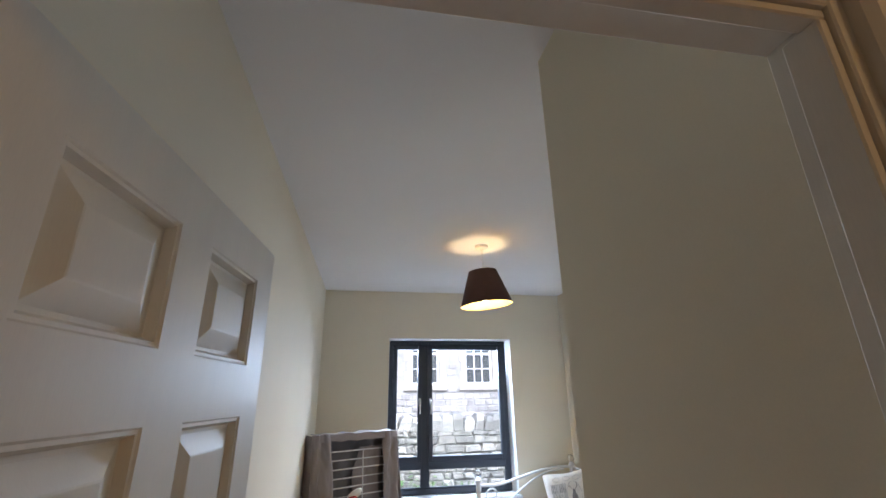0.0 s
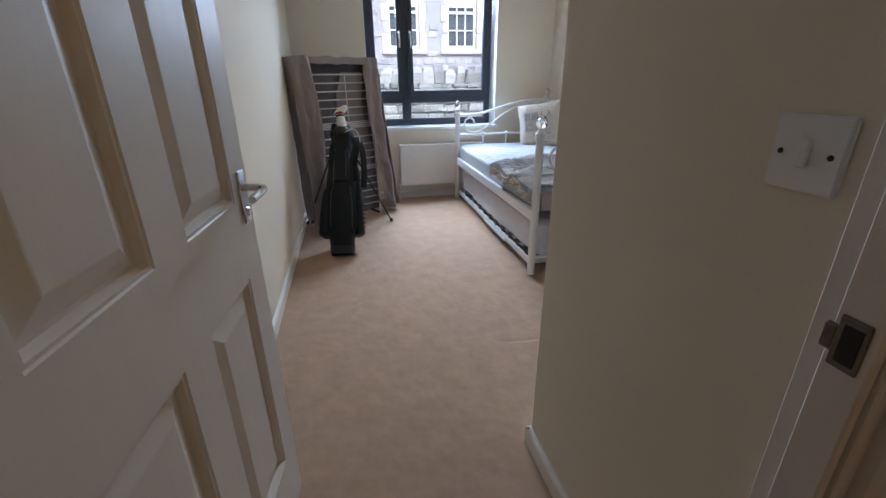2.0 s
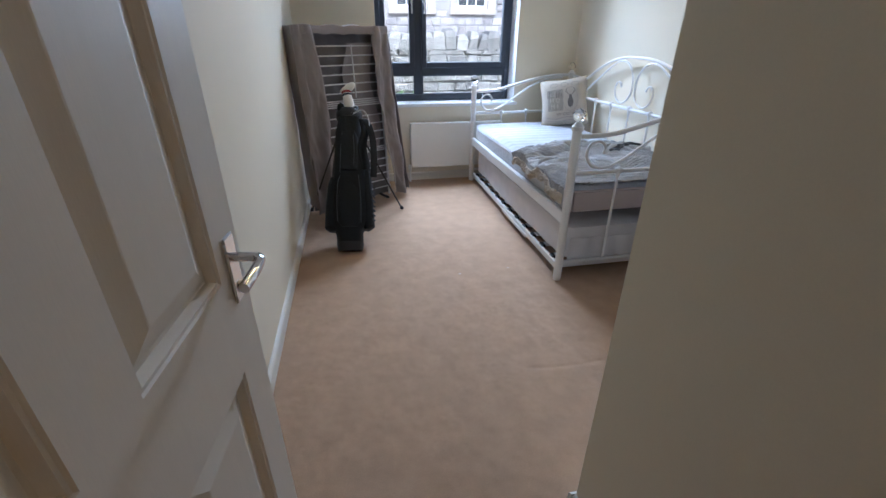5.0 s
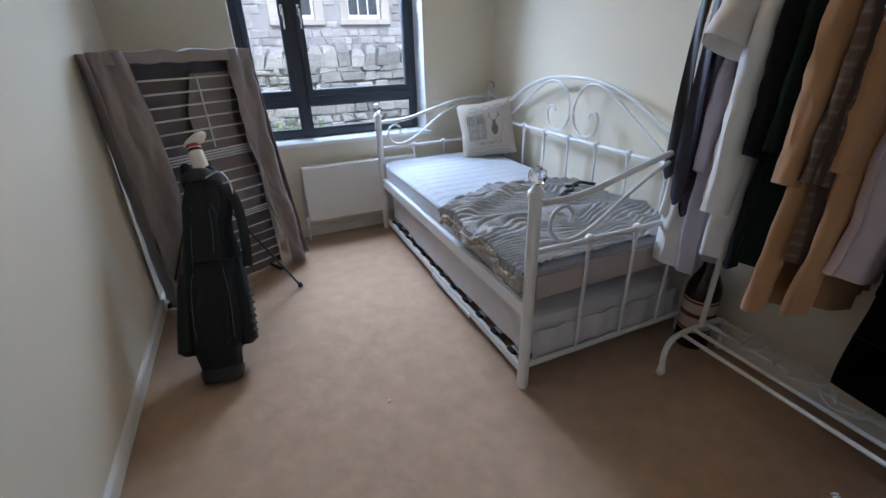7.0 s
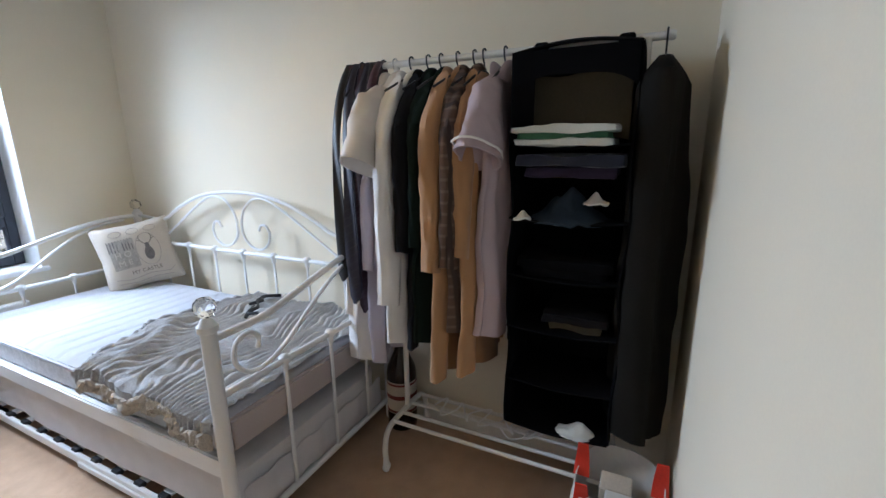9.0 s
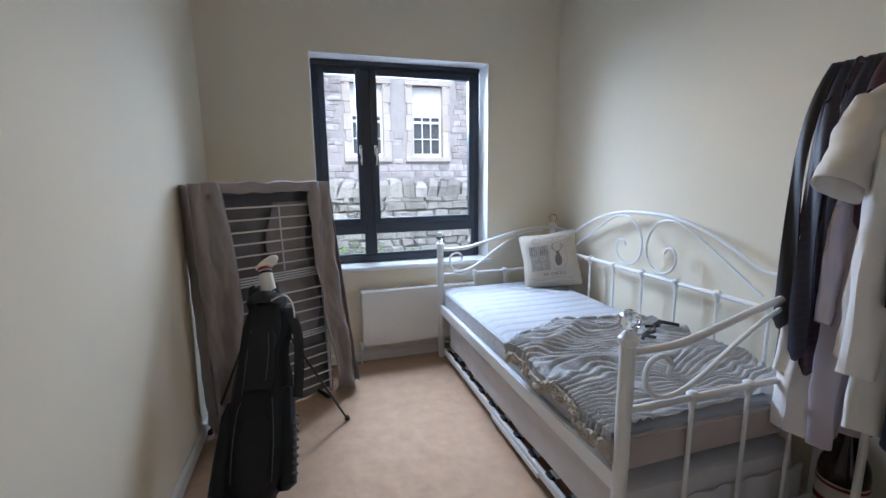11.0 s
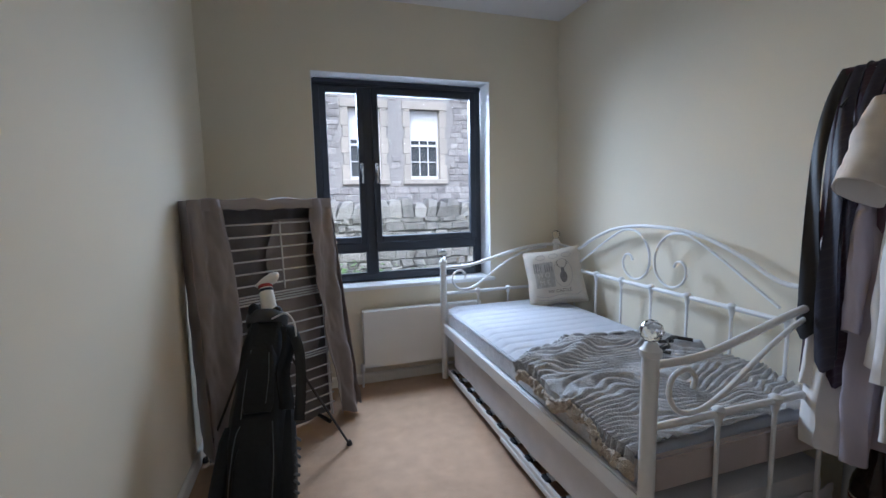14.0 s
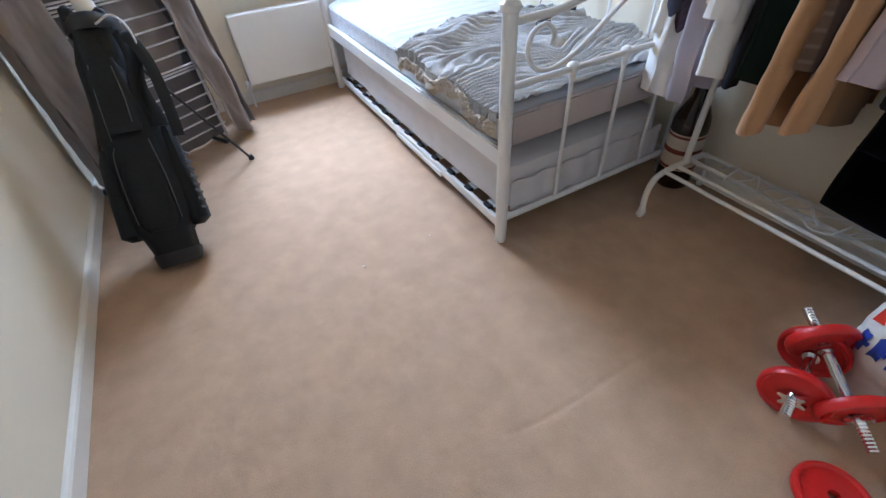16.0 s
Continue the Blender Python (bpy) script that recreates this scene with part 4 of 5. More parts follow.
for s in (1, -1):
    part("side_panel", grid(side_wall(s), 8, 40, thick=0.004), M_AIRER, cv, "", True)


def top_band(u, v):
    uu = -0.012 + u * (AW + 0.024)
    d = 0.048 - 0.16 * max(0, v - 0.35) / 0.65
    z = 1.31 + 0.055 * min(1, v / 0.35) + 0.010 * nz(uu * 6, v, 2, 2) + 0.007 * math.sin(uu * 31) * (1 - abs(2 * u - 1))
    return ap(uu, d + 0.006 * nz(uu, v, 8, 12), z)


part("top_band", grid(top_band, 40, 14, thick=0.005), M_AIRER, cv, "gathered top hem", True)
def tangle(u, v):
    uu, z = 0.36 + u * 0.24, 0.45 + v * 0.80
    return ap(uu + 0.03 * math.sin(v * 7), -0.028 + 0.022 * nz(uu * 5, z * 3, 6, 2), z)
part("loose_fold", grid(tangle, 14, 40, thick=0.004), M_AIRER, cv, "paler loose fold inside", True)

# ---------- golf bag ----------
gb = thing("golf_bag", (0.34, 2.95, 0), "black nylon golf stand bag leaning on two thin legs", "golf bag")
G0, G1 = Vector((0.340, 2.770, 0.06)), Vector((0.402, 3.270, 0.790))
GD = (G1 - G0).normalized()
GS = Vector((1, 0, 0)) - GD * GD.x
GS.normalize()
GF = GS.cross(GD)
if GF.z < 0:
    GF = -GF


def gp(a, s, f):
    return G0 + (G1 - G0) * a + GS * s + GF * f


def loft_bag(rows, n=22, bm=None, amp=0.006):
    bm = bm or bmesh.new()
    rings = []
    for a, w, h, cs, cf in rows:
        rings.append([bm.verts.new(gp(a, cs + w * math.copysign(abs(math.cos(t)) ** 0.8, math.cos(t)) + amp * (nz(a * 7, t * 1.6, 1) + 0.6 * nz(a * 3, t * 4, 7)), cf + h * math.copysign(abs(math.sin(t)) ** 0.8, math.sin(t)) + amp * (nz(a * 7, t * 1.6, 5) + 0.6 * nz(a * 3, t * 4, 9)))) for t in [2 * math.pi * k / n for k in range(n)]])
    skin(bm, rings)
    return bm


body = [(-0.060, 0.078, 0.074, 0, 0), (0.0, 0.086, 0.082, 0, 0), (0.06, 0.092, 0.090, 0, 0), (0.10, 0.118, 0.102, 0, 0), (0.15, 0.132, 0.108, 0, 0), (0.24, 0.128, 0.108, 0, 0), (0.40, 0.120, 0.106, 0, 0), (0.55, 0.112, 0.104, 0, 0), (0.70, 0.100, 0.096, 0, 0), (0.85, 0.086, 0.086, 0, 0), (0.95, 0.078, 0.078, 0, 0), (1.0, 0.076, 0.076, 0, 0)]
part("body", loft_bag(body, 40, amp=0.014), M_BAG, gb, "", True)
part("base", loft_bag([(-0.085, 0.080, 0.075, 0, 0), (-0.06, 0.086, 0.082, 0, 0), (-0.02, 0.091, 0.087, 0, 0)], amp=0), M_BLACK, gb, "moulded black base", True)
part("side_pocket", loft_bag([(0.075, 0.02, 0.05, 0.118, 0.01), (0.10, 0.042, 0.072, 0.125, 0.01), (0.3, 0.040, 0.07, 0.116, 0.01), (0.50, 0.035, 0.06, 0.108, 0.01), (0.56, 0.02, 0.04, 0.11, 0.01)]), M_BAG, gb, "bulging side pocket", True)
part("side_pocket", loft_bag([(0.065, 0.022, 0.05, -0.112, 0.01), (0.09, 0.044, 0.075, -0.120, 0.01), (0.25, 0.040, 0.07, -0.122, 0.01), (0.42, 0.035, 0.06, -0.112, 0.01), (0.48, 0.02, 0.04, -0.11, 0.01)]), M_BAG, gb, "bulging side pocket", True)
part("front_pocket", loft_bag([(0.085, 0.05, 0.02, 0, 0.090), (0.12, 0.072, 0.024, 0, 0.098), (0.30, 0.072, 0.022, 0, 0.098), (0.40, 0.06, 0.02, 0, 0.090)]), M_BAG, gb, "zipped front pocket", True)
part("upper_pocket", loft_bag([(0.52, 0.05, 0.015, 0, 0.108), (0.56, 0.060, 0.016, 0, 0.092), (0.78, 0.056, 0.016, 0, 0.084), (0.84, 0.04, 0.008, 0, 0.080)]), M_BAG, gb, "", True)
for pts in ([(0.13, -0.078, 0.098), (0.28, -0.080, 0.106), (0.42, -0.074, 0.102), (0.47, -0.060, 0.100)], [(0.12, 0.074, 0.104), (0.30, 0.074, 0.110), (0.48, 0.060, 0.108)],
            [(0.56, 0.030, 0.110), (0.68, 0.034, 0.106), (0.80, 0.028, 0.098)], [(0.50, -0.060, 0.100), (0.66, -0.056, 0.096), (0.82, -0.046, 0.086)]):
    part("zip", tube(smooth_path([gp(*p) for p in pts], 6), 0.0022, 6), M_BAGPRINT, gb, "dull grey zip", True)
bm = bmesh.new()
for k in range(8):
    a = 0.14 + k * 0.036
    tube([gp(a, 0.168, 0.045), gp(a + 0.006 + 0.006 * (k % 3), 0.150, 0.075)], 0.006, 5, bm, flat=0.6)
part("lettering", bm, M_BAGPRINT, gb, "worn grey lettering bars")
pts = [gp(0.93, 0.085, 0.06), gp(0.90, 0.12, 0.10), gp(0.78, 0.155, 0.12), gp(0.62, 0.165, 0.10), gp(0.48, 0.160, 0.06)]
part("shoulder_strap", tube(smooth_path(pts, 5), 0.022, 8, flat=0.35), M_BAG2, gb, "padded shoulder strap", True)
pts = [gp(0.97, 0.03, 0.10), gp(0.99, 0.09, 0.12), gp(0.93, 0.13, 0.12), gp(0.80, 0.145, 0.11)]
part("strap_piping", tube(smooth_path(pts, 5), 0.004, 6), M_ROD, gb, "grey strap piping", True)
bm = lathe([(0.086, -0.03), (0.092, -0.015), (0.092, 0.02), (0.085, 0.03), (0.070, 0.03), (0.070, -0.02)], n=24, m=Matrix.Translation(G1) @ GD.to_track_quat("Z", "Y").to_matrix().to_4x4())
part("collar", bm, M_BLACK, gb, "moulded top collar", True)
for foot, s in (((0.762, 3.440, 0.008), 0.085), ((0.032, 3.530, 0.008), -0.085)):
    top = gp(0.86, s, -0.06)
    bm = tube([top, Vector(foot)], 0.0065, 7)
    leg = part("leg", bm, M_BLACK, gb, "thin black stand leg", True)
    bm = lathe([(0.008, 0.0), (0.016, 0.004), (0.014, 0.018), (0.008, 0.03)], (foot[0], foot[1], 0.0), 10)
    part("rubber_foot", bm, M_RUBBER_HOLE, leg, "", True)
HB = gp(1.04, 0.01, 0.0)
HD = Vector((-0.085, 0.30, 0.55)).normalized()
HM = Matrix.Translation(HB) @ HD.to_track_quat("Z", "Y").to_matrix().to_4x4() @ Matrix.Scale(1.12, 4)
hc = thing("club_head_cover", tuple(HB), "white golf club head cover with red and navy bands", "head cover")
part("sleeve", lathe([(0.030, -0.06), (0.033, 0.0), (0.031, 0.06), (0.028, 0.115)], n=18, m=HM), M_KNIT, hc, "", True)
part("red_band", lathe([(0.029, 0.115), (0.030, 0.122), (0.029, 0.13)], n=18, m=HM), M_REDBAND, hc, "dark red band", True)
part("navy_band", lathe([(0.0285, 0.097), (0.0305, 0.103), (0.0285, 0.111)], n=18, m=HM), M_NAVY, hc, "navy band", True)
tip = HM @ Vector((0, 0, 0.150))
bm = ball((0, 0, 0), 1.0, u=18, v=12)
for v in bm.verts:
    q = v.co.copy()
    bulge = 1.0 + 0.25 * q.x
    v.co = tip + Vector((q.x * 0.056 + 0.014, q.y * 0.034 * bulge, q.z * 0.029 * bulge + 0.42 * (q.x * 0.056)))
part("head", bm, M_KNIT, hc, "", True)
for k, (s, L) in enumerate(((-0.05, 0.06), (0.05, 0.045), (-0.02, 0.03))):
    b0 = gp(0.98, s, 0.02)
    top = b0 + Vector((s * 0.1, 0.03, 0.9)).normalized() * L
    g = thing("golf_club", tuple(b0), "dark covered golf club standing in the bag", "golf club")
    part("shaft", tube([b0, top], 0.006, 7), M_STEEL, g, "", True)
    part("head_cover", lathe([(0.012, -0.05), (0.024, -0.03), (0.026, 0.0), (0.020, 0.025), (0.006, 0.034)], tuple(top), 12), M_BAG, g, "black club cover", True)
tw = thing("golf_towel", tuple(gp(0.9, 0.08, 0.06)), "grey-piped black towel clipped to the golf bag", "towel")
bm = grid(lambda u, v: gp(0.93 - 0.40 * v, 0.070 + 0.055 * u + 0.01 * math.sin(v * 8), 0.085 - 0.02 * u + 0.01 * math.sin(u * 6 + v * 4)), 8, 16, thick=0.006)
part("cloth", bm, M_BAG, tw, "", True)

# ---------- clothes rack ----------
RBX, RBZ = 2.355, 1.728
rk = thing("clothes_rack", (2.34, 1.5, 0), "white metal clothes rack on castors with a slatted shelf", "clothes rack")
part("top_bar", tube([(RBX, 0.945, RBZ), (RBX, 2.165, RBZ)], 0.0125, 12), M_RACK, rk, "", True)
for y in (0.945, 2.165):
    part("end_cap", lathe([(0.015, -0.012), (0.016, 0), (0.012, 0.012)], n=12, m=Matrix.Translation((RBX, y, RBZ)) @ Matrix.Rotation(radians(90), 4, "X")), M_RACK, rk, "", True)
for y in (1.925, 1.010):
    part("upright", tube([(RBX, y, 0.19), (RBX, y, RBZ)], 0.0125, 12), M_RACK, rk, "", True)
    pts = [(2.134, y - 0.015, 0.045), (2.137, y - 0.010, 0.11), (2.165, y - 0.004, 0.165), (2.225, y, 0.186), (RBX, y, 0.190), (2.46, y, 0.186), (2.515, y, 0.16), (2.535, y, 0.11), (2.538, y, 0.045)]
    part("foot_rail", tube(smooth_path(pts, 5), 0.0125, 10), M_RACK, rk, "", True)
    for x in (2.134, 2.538):
        yy = y - 0.015 if x < 2.3 else y
        bm = lathe([(0.020, -0.009), (0.022, -0.004), (0.022, 0.004), (0.020, 0.009)], n=14, m=Matrix.Translation((x, yy, 0.022)) @ Matrix.Rotation(radians(90), 4, "X"))
        lathe([(0.015, 0.022), (0.016, 0.04), (0.012, 0.05)], (x, yy, 0), 10, bm)
        part("castor", bm, M_RACK, rk, "white castor", True)
for x in (2.225, 2.300, 2.385, 2.470):
    part("shelf_rod", tube([(x, 1.010, 0.190), (x, 1.925, 0.190)], 0.0085, 8), M_RACK, rk, "", True)

HANG = "clothes on the rack"


def hanger(y, dark, wide=0.40):
    h = thing("coat_hanger", (RBX, y, RBZ), "black plastic coat hanger on the rail" if dark else "thin white wire coat hanger on the rail", "coat hanger", "coat hangers")
    r = 0.0045 if dark else 0.0022
    m = M_BLACK if dark else M_ROD
    pts = [(RBX + 0.018, y, RBZ - 0.002), (RBX + 0.016, y, RBZ + 0.014), (RBX, y, RBZ + 0.0215), (RBX - 0.018, y, RBZ + 0.012), (RBX - 0.016, y, RBZ - 0.012), (RBX - 0.003, y, RBZ - 0.030), (RBX, y, RBZ - 0.055)]
    part("hook", tube(smooth_path(pts, 5), 0.0022 if not dark else 0.0032, 6), M_STEEL if not dark else M_BLACK, h, "", True)
    pts = [(RBX - wide / 2, y, RBZ - 0.125), (RBX - 0.06, y, RBZ - 0.068), (RBX, y, RBZ - 0.055), (RBX + 0.06, y, RBZ - 0.068), (RBX + wide / 2, y, RBZ - 0.125)]
    part("shoulder", tube(smooth_path(pts, 4), r, 6), m, h, "", True)
    return h


def sleeve_mesh(y, zt, wide, s, sleeve, swide, seed, lean, slant, spread):
    """A sleeve from the shoulder: long ones hang with a soft elbow, short ones stand out as an open bell."""
    bm = bmesh.new()
    rings = []
    short = sleeve < 0.4
    rows, n = 20, 24
    for j in range(rows + 1):
        v = j / rows
        z = zt - 0.035 - v * sleeve
        out = (0.52 * sleeve * v ** 0.8) if short else 0.105 * v ** 0.55 + 0.012 * math.sin(v * 5)
        cx = RBX + s * (wide / 2 - 0.090 + out)
        rx = swide * ((0.62 + 0.42 * v) if short else (0.80 - 0.30 * v)) * min(1, 0.45 + 4 * v)
        ry = swide * ((0.40 + 0.28 * v) if short else (0.52 - 0.14 * v)) * min(1, 0.45 + 4 * v)
        ring = []
        for k in range(n):
            a = 2 * math.pi * k / n
            c, q = math.cos(a), math.sin(a)
            crease = 1 + 0.09 * math.sin(3 * a + seed + 5 * v) + (0.12 if short else 0.20) * nz(c * 1.3, q * 1.3 + seed + s, v * 6, 1.5) + 0.08 * nz(c * 2.5, q * 2.5 + seed, v * 15, 1.5)
            py = y - 0.010 * s + lean * s + slant * v + ry * q * crease + spread * v * (1 if s < 0 else -1)
            ring.append(bm.verts.new((min(cx + rx * c * crease, RIGHT - 0.005), py, z + s * c * (0.045 if short else 0.012) * (1.0 if short else v) - (0.04 * (1 - v) * s * c if v < 0.25 else 0))))
        rings.append(ring)
    last = rings[-1]
    mid = sum((w.co for w in last), Vector()) / n
    rings.append([bm.verts.new(mid + (w.co - mid) * 0.90) for w in last])
    rings.append([bm.verts.new(mid + (w.co - mid) * 0.72 + Vector((0, 0, 0.06))) for w in last])
    skin(bm, rings)
    hem = [w.co + (w.co - mid) * 0.03 + Vector((0, 0, 0.026)) for w in last]
    return bm, hem


def garment(name, label, cat, y, m, zbot, wide=0.40, thick=0.045, sleeve=0.0, swide=0.07, slant=0.0, seed=0, collar=True, cuff=None, lean=0.0, top=None, dark=True, flare=1.12, front=0.0, spread=0.0, slope=0.15):
    """A garment on its hanger, square to the rail: a draped body, sleeves hanging at both shoulders, collar."""
    hanger(y, dark, wide - 0.02)
    g = thing(name, (RBX, y, RBZ - 0.06), label, cat, HANG)
    zt = (top or RBZ) - 0.062
    n, rows = 64, 40
    bm = bmesh.new()
    rings = []
    for j in range(rows + 1):
        v = j / rows
        z = zt - v * (zt - zbot)
        drop = zt - z
        if drop < slope:
            half = 0.050 + (wide / 2 - 0.050) * (drop / slope) ** 0.75
        else:
            e = (drop - slope) / max(0.2, zt - zbot - slope)
            half = wide / 2 * (1 - 0.16 * math.sin(min(1, e * 2.2) * 1.57) + (flare - 1 + 0.10) * e)
        th = thick * (0.30 + 0.70 * min(1, drop / (1.5 * slope)))
        deep = min(1.0, drop * 2.2)
        ring = []
        for k in range(n):
            a = 2 * math.pi * k / n
            c, q = math.cos(a), math.sin(a)
            fold = (0.014 * math.sin(7.5 * c + seed + 0.9 * v) + 0.009 * math.sin(15 * c + 2.1 * seed - 1.6 * v)) * deep
            fold += (0.018 * nz(c * 1.5, seed, v * 2.4, 1.4) + 0.007 * nz(c * 4, seed + 3, v * 9, 1.3)) * deep
            px = RBX + half * math.copysign(abs(c) ** 0.75, c) + 0.012 * nz(q, seed + 4, v * 2.2, 1.2) * deep + front * v
            py = y + th * math.copysign(abs(q) ** 0.8, q) * (1 - 0.18 * math.sin(6 * c + seed) * deep) + fold + slant * v + lean * c
            zz = z + (0.012 * math.sin(5 * c + seed) + 0.016 * c * math.sin(seed)) * max(0, v - 0.85) / 0.15
            ring.append(bm.verts.new((min(px, RIGHT - 0.006), py, zz)))
        rings.append(ring)
    skin(bm, rings)
    part("body", bm, m, g, "", True)
    if sleeve:
        for s in (-1, 1):
            bm, hem = sleeve_mesh(y, zt, wide, s, sleeve, swide, seed, lean, slant, spread)
            sl = part("sleeve", bm, m, g, "", True)
            if cuff:
                part("cuff", tube(hem + [hem[0]], 0.0042, 5), cuff, sl, "white piped cuff", True)
    if collar:
        bm = bmesh.new()
        for s in (-1, 1):
            pts = [(RBX + 0.050, y + s * 0.022, zt + 0.004), (RBX, y + s * 0.032, zt + 0.024), (RBX - 0.050, y + s * 0.024, zt + 0.006), (RBX - 0.078, y + s * 0.014, zt - 0.040)]
            tube(smooth_path(pts, 5), lambda f: 0.013 + 0.009 * f, 8, bm, flat=0.34)
        part("collar", bm, m, g, "", True)
        if cuff:
            pts = [(RBX + 0.05, y + 0.030, zt + 0.012), (RBX, y + 0.042, zt + 0.034), (RBX - 0.055, y + 0.034, zt + 0.010), (RBX - 0.10, y + 0.024, zt - 0.06)]
            part("collar_piping", tube(smooth_path(pts, 5), 0.0035, 5), cuff, g, "white piping", True)
    return g


garment("dress_shirt", "long white cotton shirt hanging behind the ties", "shirt", 2.090, M_SHIRT, 0.50, 0.28, 0.045, 0.62, 0.062, seed=1, collar=False, lean=0.02, dark=True, top=1.40, front=-0.04, spread=0.03)
garment("long_shirt", "long pale lilac shirt hanging on the rack", "shirt", 1.985, M_LILAC, 0.50, 0.32, 0.035, 0.5, 0.055, seed=3, collar=False, top=1.50)
garment("short_sleeved_shirt", "ivory short-sleeved cotton shirt on a hanger", "shirt", 1.930, M_CREAM, 0.80, 0.37, 0.030, 0.30, 0.100, seed=5, dark=False)
garment("dress_shirt", "white long-sleeved dress shirt on a black hanger", "shirt", 1.855, M_SHIRT, 0.64, 0.42, 0.032, 0.84, 0.098, seed=8)
garment("suit_jacket", "black wool suit jacket on a hanger", "jacket", 1.780, M_JACKET, 0.60, 0.42, 0.034, 0.62, 0.08, seed=11)
garment("blazer", "very dark green wool blazer on a hanger", "jacket", 1.725, M_GREENJ, 0.66, 0.41, 0.030, 0.60, 0.075, seed=14)
garment("overcoat", "camel wool overcoat hanging on the rack", "coat", 1.655, M_CAMEL, 0.50, 0.44, 0.036, 0.68, 0.09, seed=17, flare=1.22)
garment("plaid_overshirt", "brown plaid wool overshirt on a hanger", "shirt", 1.588, M_PLAID, 0.74, 0.43, 0.026, 0.66, 0.085, seed=21)
garment("overcoat", "second camel coat half hidden on the rack", "coat", 1.550, M_CAMEL, 0.54, 0.40, 0.030, 0.62, 0.08, seed=23, collar=False, flare=1.2)
garment("pyjama_top", "mauve short-sleeved pyjama top with white piping", "pyjama top", 1.470, M_MAUVE, 0.72, 0.38, 0.038, 0.27, 0.105, seed=26, cuff=M_PIPING)
garment("suit_cover", "dark charcoal suit cover hanging at the end of the rack", "suit cover", 0.957, M_COAT, 0.42, 0.44, 0.072, 0.0, 0.085, seed=31, collar=False, flare=0.98, slope=0.06)

# ties looped over the end of the rail
TIES = "ties"
rng = random.Random(12)
for i, (y, x, z1, m, c) in enumerate(((2.150, -0.070, 0.86, M_TIE_C, "black silk"), (2.130, -0.020, 0.70, M_TIE_A, "burgundy striped silk"), (2.105, -0.105, 0.78, M_TIE_B, "navy patterned silk"), (2.08, -0.040, 0.72, M_TIE_D, "plum patterned silk"),
                                      (2.055, -0.085, 0.80, M_TIE_B, "navy patterned silk"), (2.035, -0.020, 0.95, M_TIE_C, "black silk"), (2.000, -0.05, 1.22, M_TIE_A, "burgundy striped silk"))):
    t = thing("necktie", (RBX, y, RBZ), c + " necktie draped over the rail", "tie", TIES)
    def strip(z_end, wtop, wbot, off, tilt):
        def f(u, v):
            z = RBZ + 0.016 - v * (RBZ - z_end)
            tip = max(0, (v - 0.94) / 0.06)
            w = (wtop + (wbot - wtop) * min(1, v * 1.2)) * (1 - tip * abs(2 * u - 1) * 0.0)
            yy = y - 0.02 * (1 - math.exp(-9 * v)) + (u - 0.5) * w + tilt * v + 0.008 * math.sin(v * 6 + i)
            z -= 0.035 * (1 - abs(2 * u - 1)) * (v > 0.99)
            return Vector((RBX + off * (1 - math.exp(-5 * v)) + 0.006 * math.sin(u * 5 + v * 9), yy, z))
        return f
    part("wide_blade", grid(strip(z1, 0.030, 0.056, -0.115 + x * 0.9, rng.uniform(-0.06, 0.04)), 5, 30, thick=0.004), m, t, "", True)
    part("narrow_blade", grid(strip(z1 + 0.18, 0.030, 0.040, 0.016, rng.uniform(-0.02, 0.02)), 4, 24, thick=0.004), m, t, "", True)
    part("loop", grid(lambda u, v: Vector((RBX + 0.0165 * math.cos(v * math.pi), y + (u - 0.5) * 0.034, RBZ + 0.0165 * math.sin(v * math.pi) + 0.0)), 3, 8, thick=0.003), m, t, "", True)

# ---------- hanging organiser ----------
OX0, OX1, OY0, OY1, OZ0, OZ1 = 2.195, 2.500, 1.020, 1.395, 0.375, 1.690
og = thing("hanging_organiser", (2.35, 1.2, OZ1), "black fabric hanging organiser with open shelves, partly filled", "organiser")


def wavy(fn, nu, nv, m, name, label=""):
    part(name, grid(fn, nu, nv, thick=0.006), m, og, label, True)


for y, s in ((OY0, -1), (OY1, 1)):
    wavy(lambda u, v, y=y, s=s: Vector((OX0 + u * (OX1 - OX0), y + 0.010 * nz(u * 2, v * 6, s, 1.3) + 0.006 * math.sin(v * 19), OZ0 + v * (OZ1 - OZ0))), 8, 40, M_ORG, "side_panel")
wavy(lambda u, v: Vector((OX1, OY0 + u * (OY1 - OY0), OZ0 + v * (OZ1 - OZ0))), 6, 20, M_ORG, "back_panel")
SHELVES = (0.375, 0.560, 0.770, 0.965, 1.165, 1.410)
for z in SHELVES:
    wavy(lambda u, v, z=z: Vector((OX0 + u * (OX1 - OX0), OY0 + v * (OY1 - OY0), z - 0.014 * math.sin(v * math.pi) * (1 - 0.5 * u))), 6, 12, M_ORG, "shelf")
wavy(lambda u, v: Vector((OX0 + u * (OX1 - OX0), OY0 + v * (OY1 - OY0), OZ1 + 0.030 * math.sin(u * math.pi) + 0.02 * math.sin(v * math.pi))), 10, 10, M_ORG, "top_panel")
wavy(lambda u, v: Vector((OX0 - 0.002, OY0 + v * (OY1 - OY0), OZ1 - u * (0.075 + 0.045 * (2 * v - 1) ** 4))), 6, 16, M_ORG, "valance")
wavy(lambda u, v: Vector((OX0 - 0.001 , OY1 - v * 0.075, OZ1 - 0.06 - u * 0.215)), 8, 4, M_ORG, "front_edge")
for y in (1.07, 1.34):
    bm = box((RBX - 0.02, y - 0.025, OZ1 + 0.015), (RBX + 0.02, y + 0.025, RBZ + 0.018), 0.008)
    part("hanging_strap", bm, M_ORG, og)
